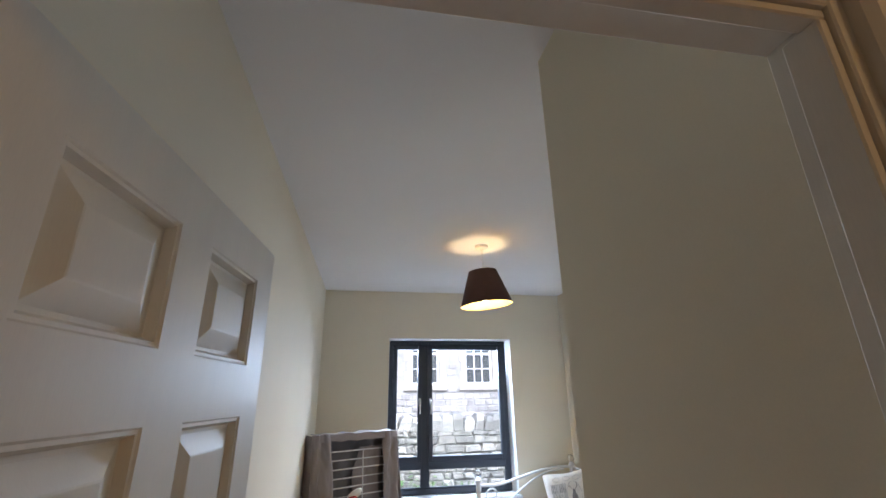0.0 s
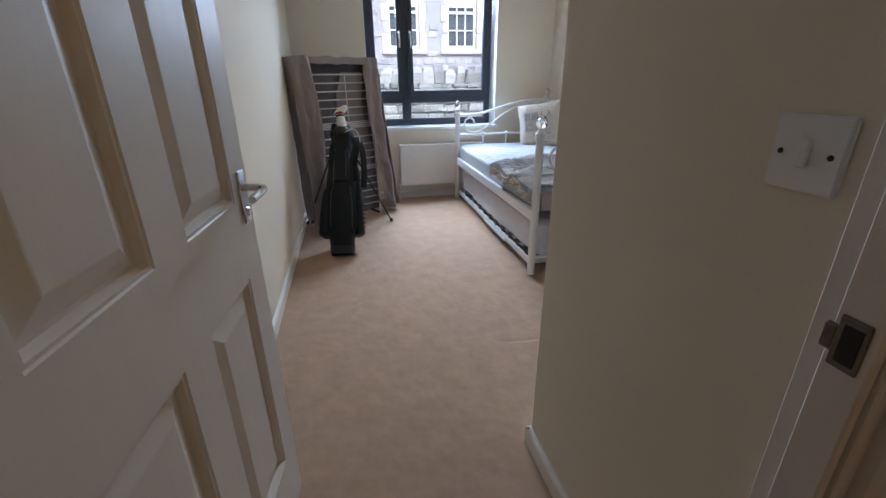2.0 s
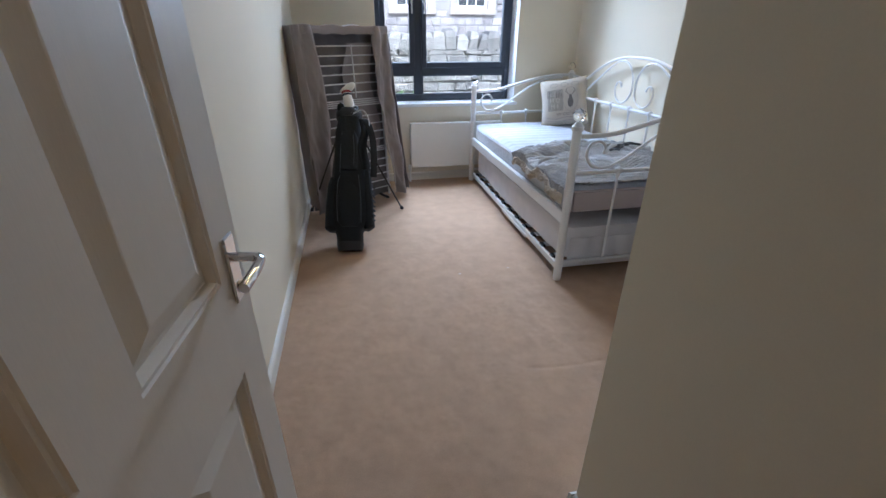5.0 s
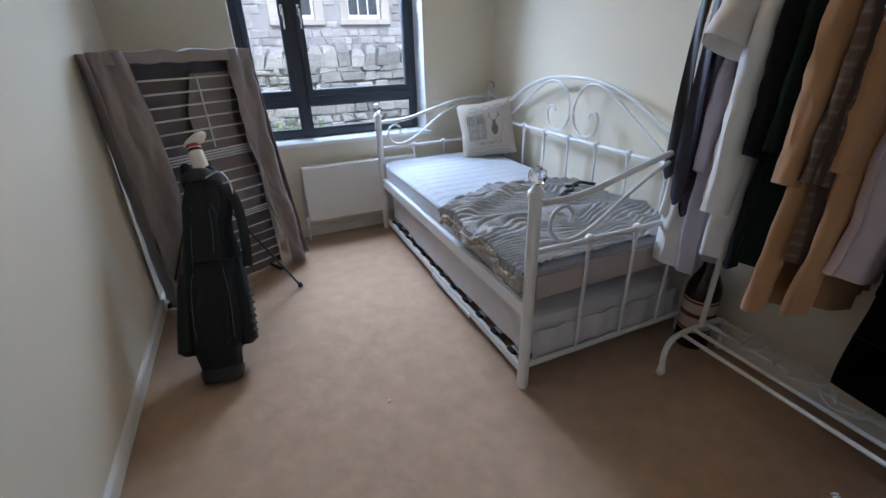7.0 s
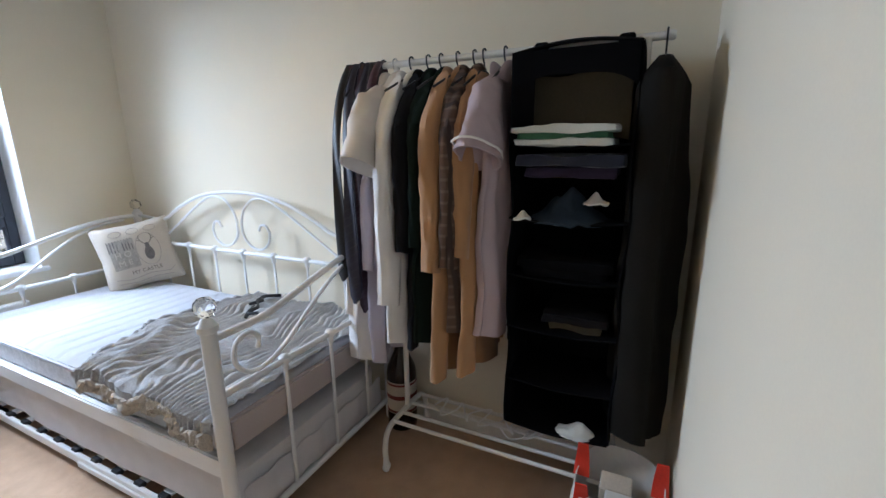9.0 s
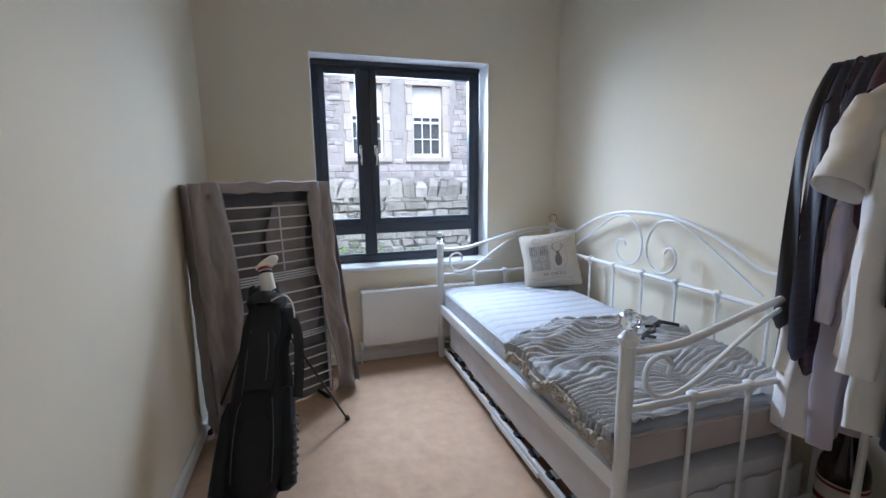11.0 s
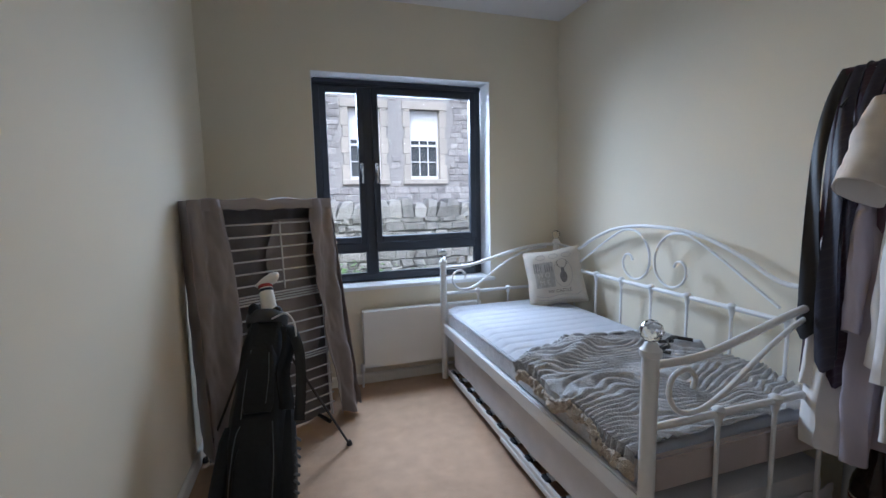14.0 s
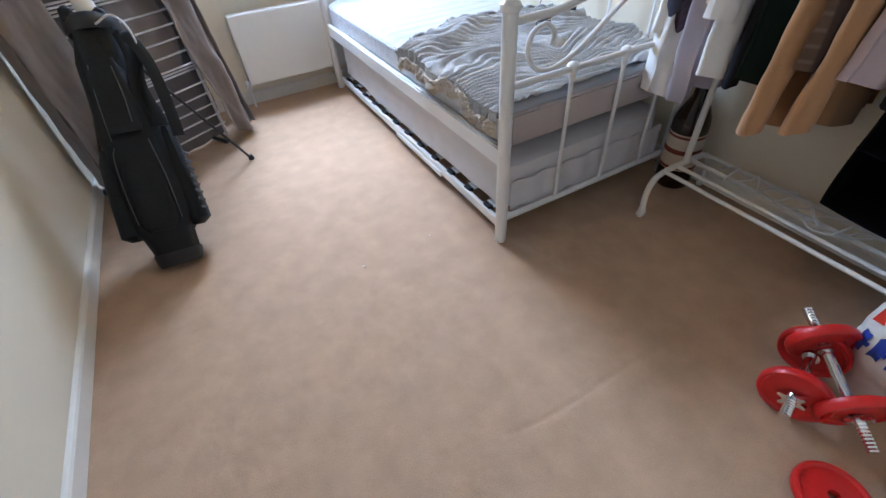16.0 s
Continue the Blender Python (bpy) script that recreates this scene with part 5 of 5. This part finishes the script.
bm = grid(lambda u, v: Vector((OX0 + 0.16, OY0 + 0.02 + u * 0.33, 1.42 + v * 0.215 + 0.012 * math.sin(u * 7))), 10, 8, thick=0.06)
solo("felt_hat_box", bm, M_KHAKI, "olive felt bundle on the organiser's top shelf", "cloth bundle", smooth=True)


def folded(name, label, m, x0, x1, y0, y1, z, layers, h, seed, cat="clothes"):
    f = thing(name, ((x0 + x1) / 2, (y0 + y1) / 2, z), label, cat)
    for k in range(layers):
        mm = m[k % len(m)]
        e = 0.012 * ((k * 7 + seed) % 3 - 1)
        bm = soft_block(x0 + e, x1 - e * 0.5, y0 + e, y1 - e, z + k * h, z + (k + 0.94) * h, 0.011, 11)
        part("fold", bm, mm, f, "", True)
    return f


folded("folded_towel", "folded white towel with green stripes on a shelf", (M_TOWEL, M_GREEN, M_TOWEL), OX0 - 0.045, 2.42, 1.075, 1.375, 1.404, 3, 0.020, 1, "towel")
folded("folded_jumper", "dark purple folded jumper on a shelf", (M_PURPLE, M_NAVY), OX0 + 0.01, 2.45, 1.05, 1.37, 1.300, 2, 0.038, 2)


def heap(name, label, m, c, rx, ry, h, seed, cat="clothes"):
    def f(u, v):
        a, rr = v * 2 * math.pi, u
        x, y = c[0] + rx * rr * math.cos(a), c[1] + ry * rr * math.sin(a)
        k = 0.5 + 0.5 * math.cos(math.pi * min(1, rr))
        return Vector((x, y, c[2] + h * k * (0.8 + 0.5 * nz(x, y, seed, 16)) + 0.012 * nz(x, y, seed, 34) + 0.004))
    return solo(name, grid(f, 14, 36, thick=0.006), m, label, cat, smooth=True)


heap("crumpled_shirt", "crumpled dark denim shirt on a shelf", M_DENIM, (2.30, 1.21, 1.150), 0.13, 0.15, 0.11, 3)
heap("white_sock", "small white sock beside the denim shirt", M_TOWEL, (2.185, 1.345, 1.165), 0.03, 0.03, 0.03, 5, "sock")
heap("white_sock", "small white crumpled sock on the denim shirt", M_CREAM, (2.26, 1.12, 1.215), 0.035, 0.04, 0.035, 6, "sock")
folded("folded_trousers", "black folded trousers on a shelf", (M_JACKET, M_ORG), OX0 + 0.02, 2.45, 1.06, 1.36, 0.955, 2, 0.035, 2)
folded("folded_trousers", "dark olive folded trousers on a shelf", (M_KHAKI, M_JACKET), OX0 + 0.03, 2.45, 1.06, 1.26, 0.760, 2, 0.035, 2)
heap("paper_bag", "crumpled pale paper packet on the lowest shelf", M_TOWEL, (2.24, 1.13, 0.362), 0.05, 0.075, 0.05, 9, "packet")

# ---------- things under and beside the rack ----------
bt = thing("giant_bottle", (2.46, 2.02, 0), "oversized dark brown bottle with a red and cream label", "bottle")
part("glass", lathe([(0.066, 0.0), (0.074, 0.008), (0.075, 0.03), (0.075, 0.30), (0.070, 0.33), (0.050, 0.38), (0.032, 0.42), (0.027, 0.50), (0.027, 0.55), (0.031, 0.555), (0.031, 0.575), (0.026, 0.58)], (2.46, 2.02, 0), 28), M_BOTTLE, bt, "", True)
lb = part("label", lathe([(0.0757, 0.10), (0.0762, 0.10), (0.0762, 0.27), (0.0757, 0.27)], (2.46, 2.02, 0), 28, caps=False), M_LABEL, bt, "cream paper label", True)
for z0, z1 in ((0.105, 0.118), (0.178, 0.200), (0.252, 0.263)):
    part("label_band", lathe([(0.0765, z0), (0.0769, z0), (0.0769, z1), (0.0765, z1)], (2.46, 2.02, 0), 28, caps=False), M_LABELR, lb, "red printed band", True)

cb = thing("extension_lead", (2.4, 1.45, 0.2), "tangled white cable lying on the rack's shelf", "cable")
pts = []
rng = random.Random(3)
for k in range(16):
    pts.append((2.40 + 0.075 * math.sin(k * 2.1), 1.80 - k * 0.034 + 0.03 * math.sin(k * 3.3), 0.2045 + 0.006 * (k % 2)))
part("flex", tube(smooth_path(pts, 5), 0.0035, 6), M_WHITEP, cb, "", True)
pts = [(2.36, 1.46, 0.204), (2.31, 1.40, 0.204), (2.36, 1.33, 0.204), (2.42, 1.30, 0.204), (2.44, 1.22, 0.204)]
part("flex", tube(smooth_path(pts, 5), 0.0035, 6), M_WHITEP, cb, "", True)

# wall socket behind the rack, with a plug and its cord
so = thing("wall_socket", (RIGHT, 1.44, 0.575), "white plastic double wall socket behind the clothes rack", "socket")
part("face_plate", box((RIGHT - 0.010, 1.367, 0.532), (RIGHT - 0.001, 1.513, 0.618), 0.003, seg=2), M_WHITEP, so)
for y in (1.405, 1.475):
    part("rocker", box((RIGHT - 0.014, y - 0.008, 0.590), (RIGHT - 0.009, y + 0.008, 0.608), 0.002), M_WHITEP, so)
pg = thing("plug", (RIGHT - 0.03, 1.470, 0.565), "black plug and cord in the wall socket", "plug")
part("body", box((RIGHT - 0.044, 1.448, 0.538), (RIGHT - 0.0095, 1.494, 0.584), 0.006, seg=2), M_BLACK, pg)
pts = [(RIGHT - 0.030, 1.470, 0.540), (RIGHT - 0.032, 1.468, 0.48), (RIGHT - 0.025, 1.455, 0.38), (RIGHT - 0.030, 1.425, 0.29), (RIGHT - 0.055, 1.40, 0.22), (RIGHT - 0.09, 1.385, 0.203)]
part("cord", tube(smooth_path(pts, 5), 0.0035, 6), M_WHITEP, pg, "white cord", True)

CBX, CBY = 2.105, 0.968
ca = thing("carrier_bag", (CBX, CBY, 0), "full white polythene carrier bag with red handles", "carrier bag")


def sack(u, v):
    a = u * 2 * math.pi
    k = 0.85 + 0.18 * math.sin(v * 2.2)
    c, s = math.cos(a), math.sin(a)
    x = CBX + 0.145 * k * math.copysign(abs(c) ** 0.7, c) * (1 + 0.08 * nz(c * 2, s * 2, v * 4, 1.5))
    y = CBY + 0.142 * k * math.copysign(abs(s) ** 0.7, s) * (1 + 0.08 * nz(c * 2, s * 2, v * 4 + 9, 1.5))
    return Vector((x, max(y, RET + 0.022), 0.004 + v * (0.315 + 0.03 * math.cos(2 * a) + 0.02 * nz(c * 3, s * 3, 1, 2))))


bm = grid(sack, 40, 22)
bmesh.ops.remove_doubles(bm, verts=bm.verts, dist=0.0004)
bmesh.ops.recalc_face_normals(bm, faces=bm.faces)
bmesh.ops.solidify(bm, geom=bm.faces[:], thickness=0.003)
part("sack", bm, M_CARRIER, ca, "", True)
for (px, py) in ((CBX - 0.115, CBY + 0.105), (CBX + 0.045, CBY + 0.125), (CBX - 0.105, CBY - 0.105), (CBX + 0.045, CBY - 0.125)):
    dx = -0.018 if px < CBX else 0.018
    bm = grid(lambda u, v, px=px, py=py: Vector((px + dx * v + 0.012 * math.sin(v * 4), py + (u - 0.5) * (0.055 - 0.02 * v), 0.265 + v * 0.125)), 4, 12, thick=0.005)
    part("handle", bm, M_REDP, ca, "red plastic handle", True)
bm = bmesh.new()
def decal(u0, u1, v0, v1):
    def f(u, v):
        p = sack(u0 + u * (u1 - u0), v0 + v * (v1 - v0))
        return p + Vector((p.x - CBX, p.y - CBY, 0)).normalized() * 0.0035
    grid(f, 5, 5, bm)
for k in range(3):
    decal(0.36 + k * 0.055, 0.395 + k * 0.055, 0.50, 0.72)
    decal(0.36 + k * 0.055, 0.405 + k * 0.055, 0.58, 0.63)
part("printed_logo", bm, M_BLUE, ca, "blue printed shapes")
for nm, lb_, x, y, w, h, m in (("carton", "grey cardboard carton in the carrier bag", CBX + 0.03, CBY + 0.01, 0.09, 0.29, M_LABEL), ("carton", "pale folded packaging in the carrier bag", CBX - 0.055, CBY - 0.01, 0.06, 0.30, M_CARRIER)):
    solo(nm, box((x - w / 2, y - 0.05, 0.012), (x + w / 2, y + 0.05, h), 0.004), m, lb_, "carton")

# ---------- dumbbells ----------
def plate_mesh(c, axis, r=0.086, w=0.028, hole=0.0):
    m = Matrix.Translation(c) @ Vector(axis).to_track_quat("Z", "Y").to_matrix().to_4x4()
    p = [(0.0145, -w * 0.36), (r * 0.42, -w * 0.36), (r * 0.5, -w * 0.26), (r * 0.82, -w * 0.26), (r * 0.88, -w / 2), (r * 0.96, -w / 2), (r, -w * 0.3), (r, w * 0.3), (r * 0.96, w / 2), (r * 0.88, w / 2), (r * 0.82, w * 0.26), (r * 0.5, w * 0.26), (r * 0.42, w * 0.36), (0.0145, w * 0.36), (0.0145, -w * 0.36)]
    return lathe(p, n=32, m=m, caps=False)


def dumbbell(a, b, at, label):
    """A threaded bar from a to b with plates at the given fractions, each with a star collar outside."""
    a, b = Vector(a), Vector(b)
    d = (b - a).normalized()
    L = (b - a).length
    o = a.copy(); o.z = 0
    t = thing("dumbbell", tuple((a + b) / 2), label, "dumbbell", "dumbbells")
    m = Matrix.Translation(a) @ d.to_track_quat("Z", "Y").to_matrix().to_4x4()
    prof = []
    k, z = 0, 0.0
    while z < L:
        inner = 0.34 * L < z < 0.66 * L
        prof.append((0.0135 if inner or k % 2 == 0 else 0.0112, z))
        z += 0.0045
        k += 1
    part("bar", lathe(prof, n=14, m=m), M_CHROME, t, "chrome threaded bar", True)
    for f in at:
        c = a + d * (f * L)
        part("weight_plate", plate_mesh(c, d), M_RED, t, "red vinyl weight plate", True)
        for s in ((1, -1)):
            off = 0.024 * s
            mm = Matrix.Translation(c + d * off) @ d.to_track_quat("Z", "Y").to_matrix().to_4x4()
            bm = bmesh.new()
            outside = (f < 0.5) == (s < 0)
            star = 6 if outside else 0
            rings = []
            for zz in (-0.006, 0.006):
                rings.append([bm.verts.new(mm @ Vector(((0.034 if (star and q % 4 < 2) else 0.021) * math.cos(q * math.pi / 12), (0.034 if (star and q % 4 < 2) else 0.021) * math.sin(q * math.pi / 12), zz))) for q in range(24)])
            skin(bm, rings)
            part("collar", bm, M_CHROME, t, "chrome spin collar")
    return t


dumbbell((2.005, 1.222, 0.165), (1.780, 0.905, 0.092), (0.26, 0.74), "chrome dumbbell with red plates resting on another dumbbell")
dumbbell((1.698, 1.068, 0.088), (2.050, 1.165, 0.088), (0.24, 0.74), "chrome dumbbell with red plates lying on the carpet")
solo("weight_plate", plate_mesh((1.660, 0.895, 0.016), (0.05, 0.02, 1), 0.085), M_RED, "loose red vinyl weight plate on the carpet", "weight plate", smooth=True)
for x, y, s in ((0.985, 2.28, 0.006), (0.36, -0.035, 0.012), (1.30, 2.30, 0.004)):
    solo("paper_scrap", box((x - s, y - s * 0.4, 0.002), (x + s, y + s * 0.4, 0.006), 0.001), M_DUST, "tiny white paper scrap on the floor", "scrap")

# ---------- outside ----------
bm = grid(lambda u, v: Vector((-300 + 600 * u, 4.56 + 500 * v ** 3, -0.35 + 0.02 * nz(u * 600, v * 500, 0, 0.8))), 60, 60)
solo("ground", bm, M_GROUND, "gravelly ground outside the window", "ground", kind="structure")


def stone_face(parent, x0, x1, z0, z1, y, rowh, length, openings, m, near, seed, depth=0.05):
    """Courses of rough stones on a wall's face; those in the stretch 'near' are separate pieces, the rest one mesh."""
    rg = random.Random(seed)
    rest = bmesh.new()
    count = 0
    z = z0
    while z < z1:
        h = rg.uniform(*rowh)
        x = x0 - rg.uniform(0, 0.2)
        while x < x1:
            L = rg.uniform(*length)
            a, b, c, d = x, min(x + L, x1), z, min(z + h, z1)
            x += L
            if b - a < 0.06 or any(a < q[1] and b > q[0] and c < q[3] and d > q[2] for q in openings):
                continue
            g = 0.007
            dep = depth * rg.uniform(0.6, 1.2)
            j = lambda: rg.uniform(-0.018, 0.018)
            outer = [(a + g, c + g), (b - g, c + g), (b - g, d - g), (a + g, d - g)]
            tgt = near[0] < (a + b) / 2 < near[1] and near[2] < (c + d) / 2 < near[3] and count < 300
            bm = bmesh.new() if tgt else rest
            mid = [(p + j() * 1.6, q + j()) for p, q in outer]
            cx, cz = (a + b) / 2, (c + d) / 2
            r0 = [bm.verts.new((p, y + 0.01, q)) for p, q in mid]
            r1 = [bm.verts.new((p, y - dep * 0.6, q)) for p, q in mid]
            r2 = [bm.verts.new((p + (cx - p) * 0.22 + j(), y - dep + j() * 0.5, q + (cz - q) * 0.28 + j() * 0.5)) for p, q in mid]
            skin(bm, [r0, r1, r2])
            if tgt:
                part("stone", bm, m, parent)
                count += 1
        z += h
    ob = part("stonework", rest, m, parent, "coursed rubble stone", kind="stuff")
    return ob


# garden wall
GY = 7.1
gw = thing("garden_wall", (1.5, GY, -0.35), "rough rubble stone garden wall with upright cope stones", "wall")
part("core", box((-9, GY + 0.01, -0.4), (13, GY + 0.42, 1.13)), M_MORTAR2, gw)
stone_face(gw, -9, 13, -0.35, 1.12, GY, (0.075, 0.16), (0.12, 0.34), [], M_STONE2, (0.2, 3.6, 0.1, 1.2), 5)
rg = random.Random(8)
x = -8.9
bmr = bmesh.new()
while x < 12.9:
    wd = rg.uniform(0.11, 0.22)
    h = rg.uniform(0.20, 0.33)
    near = 0.0 < x < 3.9
    bm = bmesh.new() if near else bmr
    lean = rg.uniform(-0.03, 0.08)
    rings = []
    for k, (zz, sc) in enumerate(((1.11, 1.0), (1.11 + h * 0.6, 1.0), (1.11 + h * 0.9, 0.8), (1.11 + h, 0.45))):
        rings.append([bm.verts.new((x + wd / 2 + sx * wd * 0.47 * sc + lean * (zz - 1.11) / h + rg.uniform(-0.012, 0.012), GY + 0.19 + sy * 0.235 * sc + rg.uniform(-0.02, 0.02), zz + rg.uniform(-0.012, 0.012))) for sx, sy in ((-1, -1), (1, -1), (1, 1), (-1, 1))])
    skin(bm, rings)
    if near:
        part("cope_stone", bm, M_STONE2, gw)
    x += wd
part("cope", bmr, M_STONE2, gw, "upright cope stones", kind="stuff")

# weeds at the foot of the window
wd_ = thing("weeds", (1.1, 6.4, -0.35), "bright green weeds growing outside the window", "plant", kind="stuff")
rg = random.Random(2)
bm = bmesh.new()
for k in range(700):
    x, y = rg.uniform(0.1, 2.2), rg.uniform(5.6, 6.9)
    z = -0.35 + rg.random() ** 0.6 * (1.0 - 0.22 * abs(x - 0.95))
    a, s, t = rg.uniform(0, 6.28), rg.uniform(0.02, 0.055), rg.uniform(-0.6, 0.6)
    c = Vector((x, y, z))
    d, e = Vector((math.cos(a), math.sin(a), t)) * s, Vector((-math.sin(a), math.cos(a), 0.4)) * s * 0.45
    vs = [bm.verts.new(q) for q in (c - d, c + e, c + d, c - e)]
    bm.faces.new(vs)
part("leaf", bm, M_LEAF, wd_)
bm = bmesh.new()
for k in range(40):
    x, y = rg.uniform(0.2, 2.1), rg.uniform(5.7, 6.8)
    tube([(x, y, -0.36), (x + rg.uniform(-0.1, 0.1), y, 0.1), (x + rg.uniform(-0.15, 0.15), y, 0.45)], 0.006, 4, bm)
part("stem", bm, M_LEAF, wd_)

# stone house
HY = 13.0
ho = thing("stone_house", (3.5, HY, -0.35), "grey rubble stone house with white sash windows and sandstone surrounds", "house")
WINS = ((3.42, 4.30), (1.75, 2.63), (-1.35, -0.47), (6.6, 7.48), (9.4, 10.28))
SZ0, SZ1 = 1.95, 3.85
ops = [(a - 0.22, b + 0.22, SZ0 - 0.16, SZ1 + 0.24) for a, b in WINS]
bm = bmesh.new()
xs = sorted([-7.0, 13.0] + [q for a, b in WINS for q in (a, b)])
for i in range(len(xs) - 1):
    if i % 2 == 0:
        box((xs[i], HY, -0.35), (xs[i + 1], HY + 0.5, 6.2), bm=bm)
    else:
        box((xs[i], HY, -0.35), (xs[i + 1], HY + 0.5, SZ0), bm=bm)
        box((xs[i], HY, SZ1), (xs[i + 1], HY + 0.5, 6.2), bm=bm)
part("wall", bm, M_MORTAR, ho)
bm = bmesh.new()
rings = [[bm.verts.new((x, yy, zz)) for yy, zz in ((HY - 0.25, 6.15), (HY + 3.5, 8.6), (HY + 7.2, 6.15))] for x in (-7.2, 13.2)]
skin(bm, rings)
part("roof", bm, M_SLATE, ho, "dark slate roof")
for a, b in WINS:
    bm = bmesh.new()
    z = SZ0 - 0.02
    k = 0
    while z < SZ1:
        hh = 0.30 if k % 2 else 0.42
        ww = 0.14 if k % 2 else 0.19
        for x0, x1 in ((a - ww, a + 0.015), (b - 0.015, b + ww)):
            box((x0, HY - 0.05, z), (x1, HY + 0.16, min(z + hh, SZ1) - 0.008), 0.006, bm)
        z += hh
        k += 1
    box((a - 0.20, HY - 0.055, SZ1), (b + 0.20, HY + 0.16, SZ1 + 0.22), 0.01, bm)
    box((a - 0.20, HY - 0.09, SZ0 - 0.14), (b + 0.20, HY + 0.16, SZ0 - 0.01), 0.01, bm)
    wi = part("window", bm, M_DRESS, ho, "buff sandstone surround")
    bm = bmesh.new()
    yy = HY + 0.12
    for x0, x1 in ((a, a + 0.07), (b - 0.07, b)):
        box((x0, yy, SZ0), (x1, yy + 0.08, SZ1), bm=bm)
    for z0, z1 in ((SZ0, SZ0 + 0.09), (SZ1 - 0.06, SZ1), (2.86, 2.92)):
        box((a + 0.07, yy, z0), (b - 0.07, yy + 0.08, z1), bm=bm)
    for k in (1, 2):
        x = a + 0.07 + k * (b - a - 0.14) / 3
        box((x - 0.013, yy + 0.01, SZ0 + 0.09), (x + 0.013, yy + 0.05, 2.86), bm=bm)
        box((x - 0.013, yy + 0.01, 2.92), (x + 0.013, yy + 0.05, SZ1 - 0.06), bm=bm)
    for z in (2.44,):
        box((a + 0.07, yy + 0.011, z - 0.013), (b - 0.07, yy + 0.049, z + 0.013), bm=bm)
    part("sash", bm, M_SASH, wi, "white painted sash bars")
    part("pane", box((a + 0.05, yy + 0.055, SZ0 + 0.05), (b - 0.05, yy + 0.065, SZ1 - 0.03)), M_DARKROOM, wi, "opaque pane coloured as the unlit room behind")
    part("blind", box((a + 0.07, yy + 0.004, 3.02), (b - 0.07, yy + 0.009, SZ1 - 0.05)), M_BLIND, wi, "white blind pulled half down")
stone_face(ho, -7, 13, -0.3, 6.1, HY, (0.10, 0.20), (0.16, 0.42), ops, M_STONE, (0.6, 6.2, 1.4, 3.9), 11, 0.03)

# ---------- hall floor planks ----------
fh = thing("floor_hall", (0.5, -0.8, 0), "reddish-brown wood plank floor of the hall", "floor", kind="structure")
base = None
for i in range(19):
    x0 = -0.80 + 0.1815 * i
    off = (i * 0.47) % 1.2
    cuts = [-1.66] + sorted(c for c in (-1.66 + off, -0.46 - 1.2 + off + 1.2) if -1.5 < c < -0.2) + [-0.004]
    cuts = sorted(set(cuts))
    for y0, y1 in zip(cuts, cuts[1:]):
        if y1 - y0 < 0.05:
            continue
        part("plank", box((x0 + 0.0008, y0 + 0.0008, -0.012), (min(x0 + 0.1807, 2.6), y1 - 0.0008, 0.0), 0.0015), M_PLANK, fh)
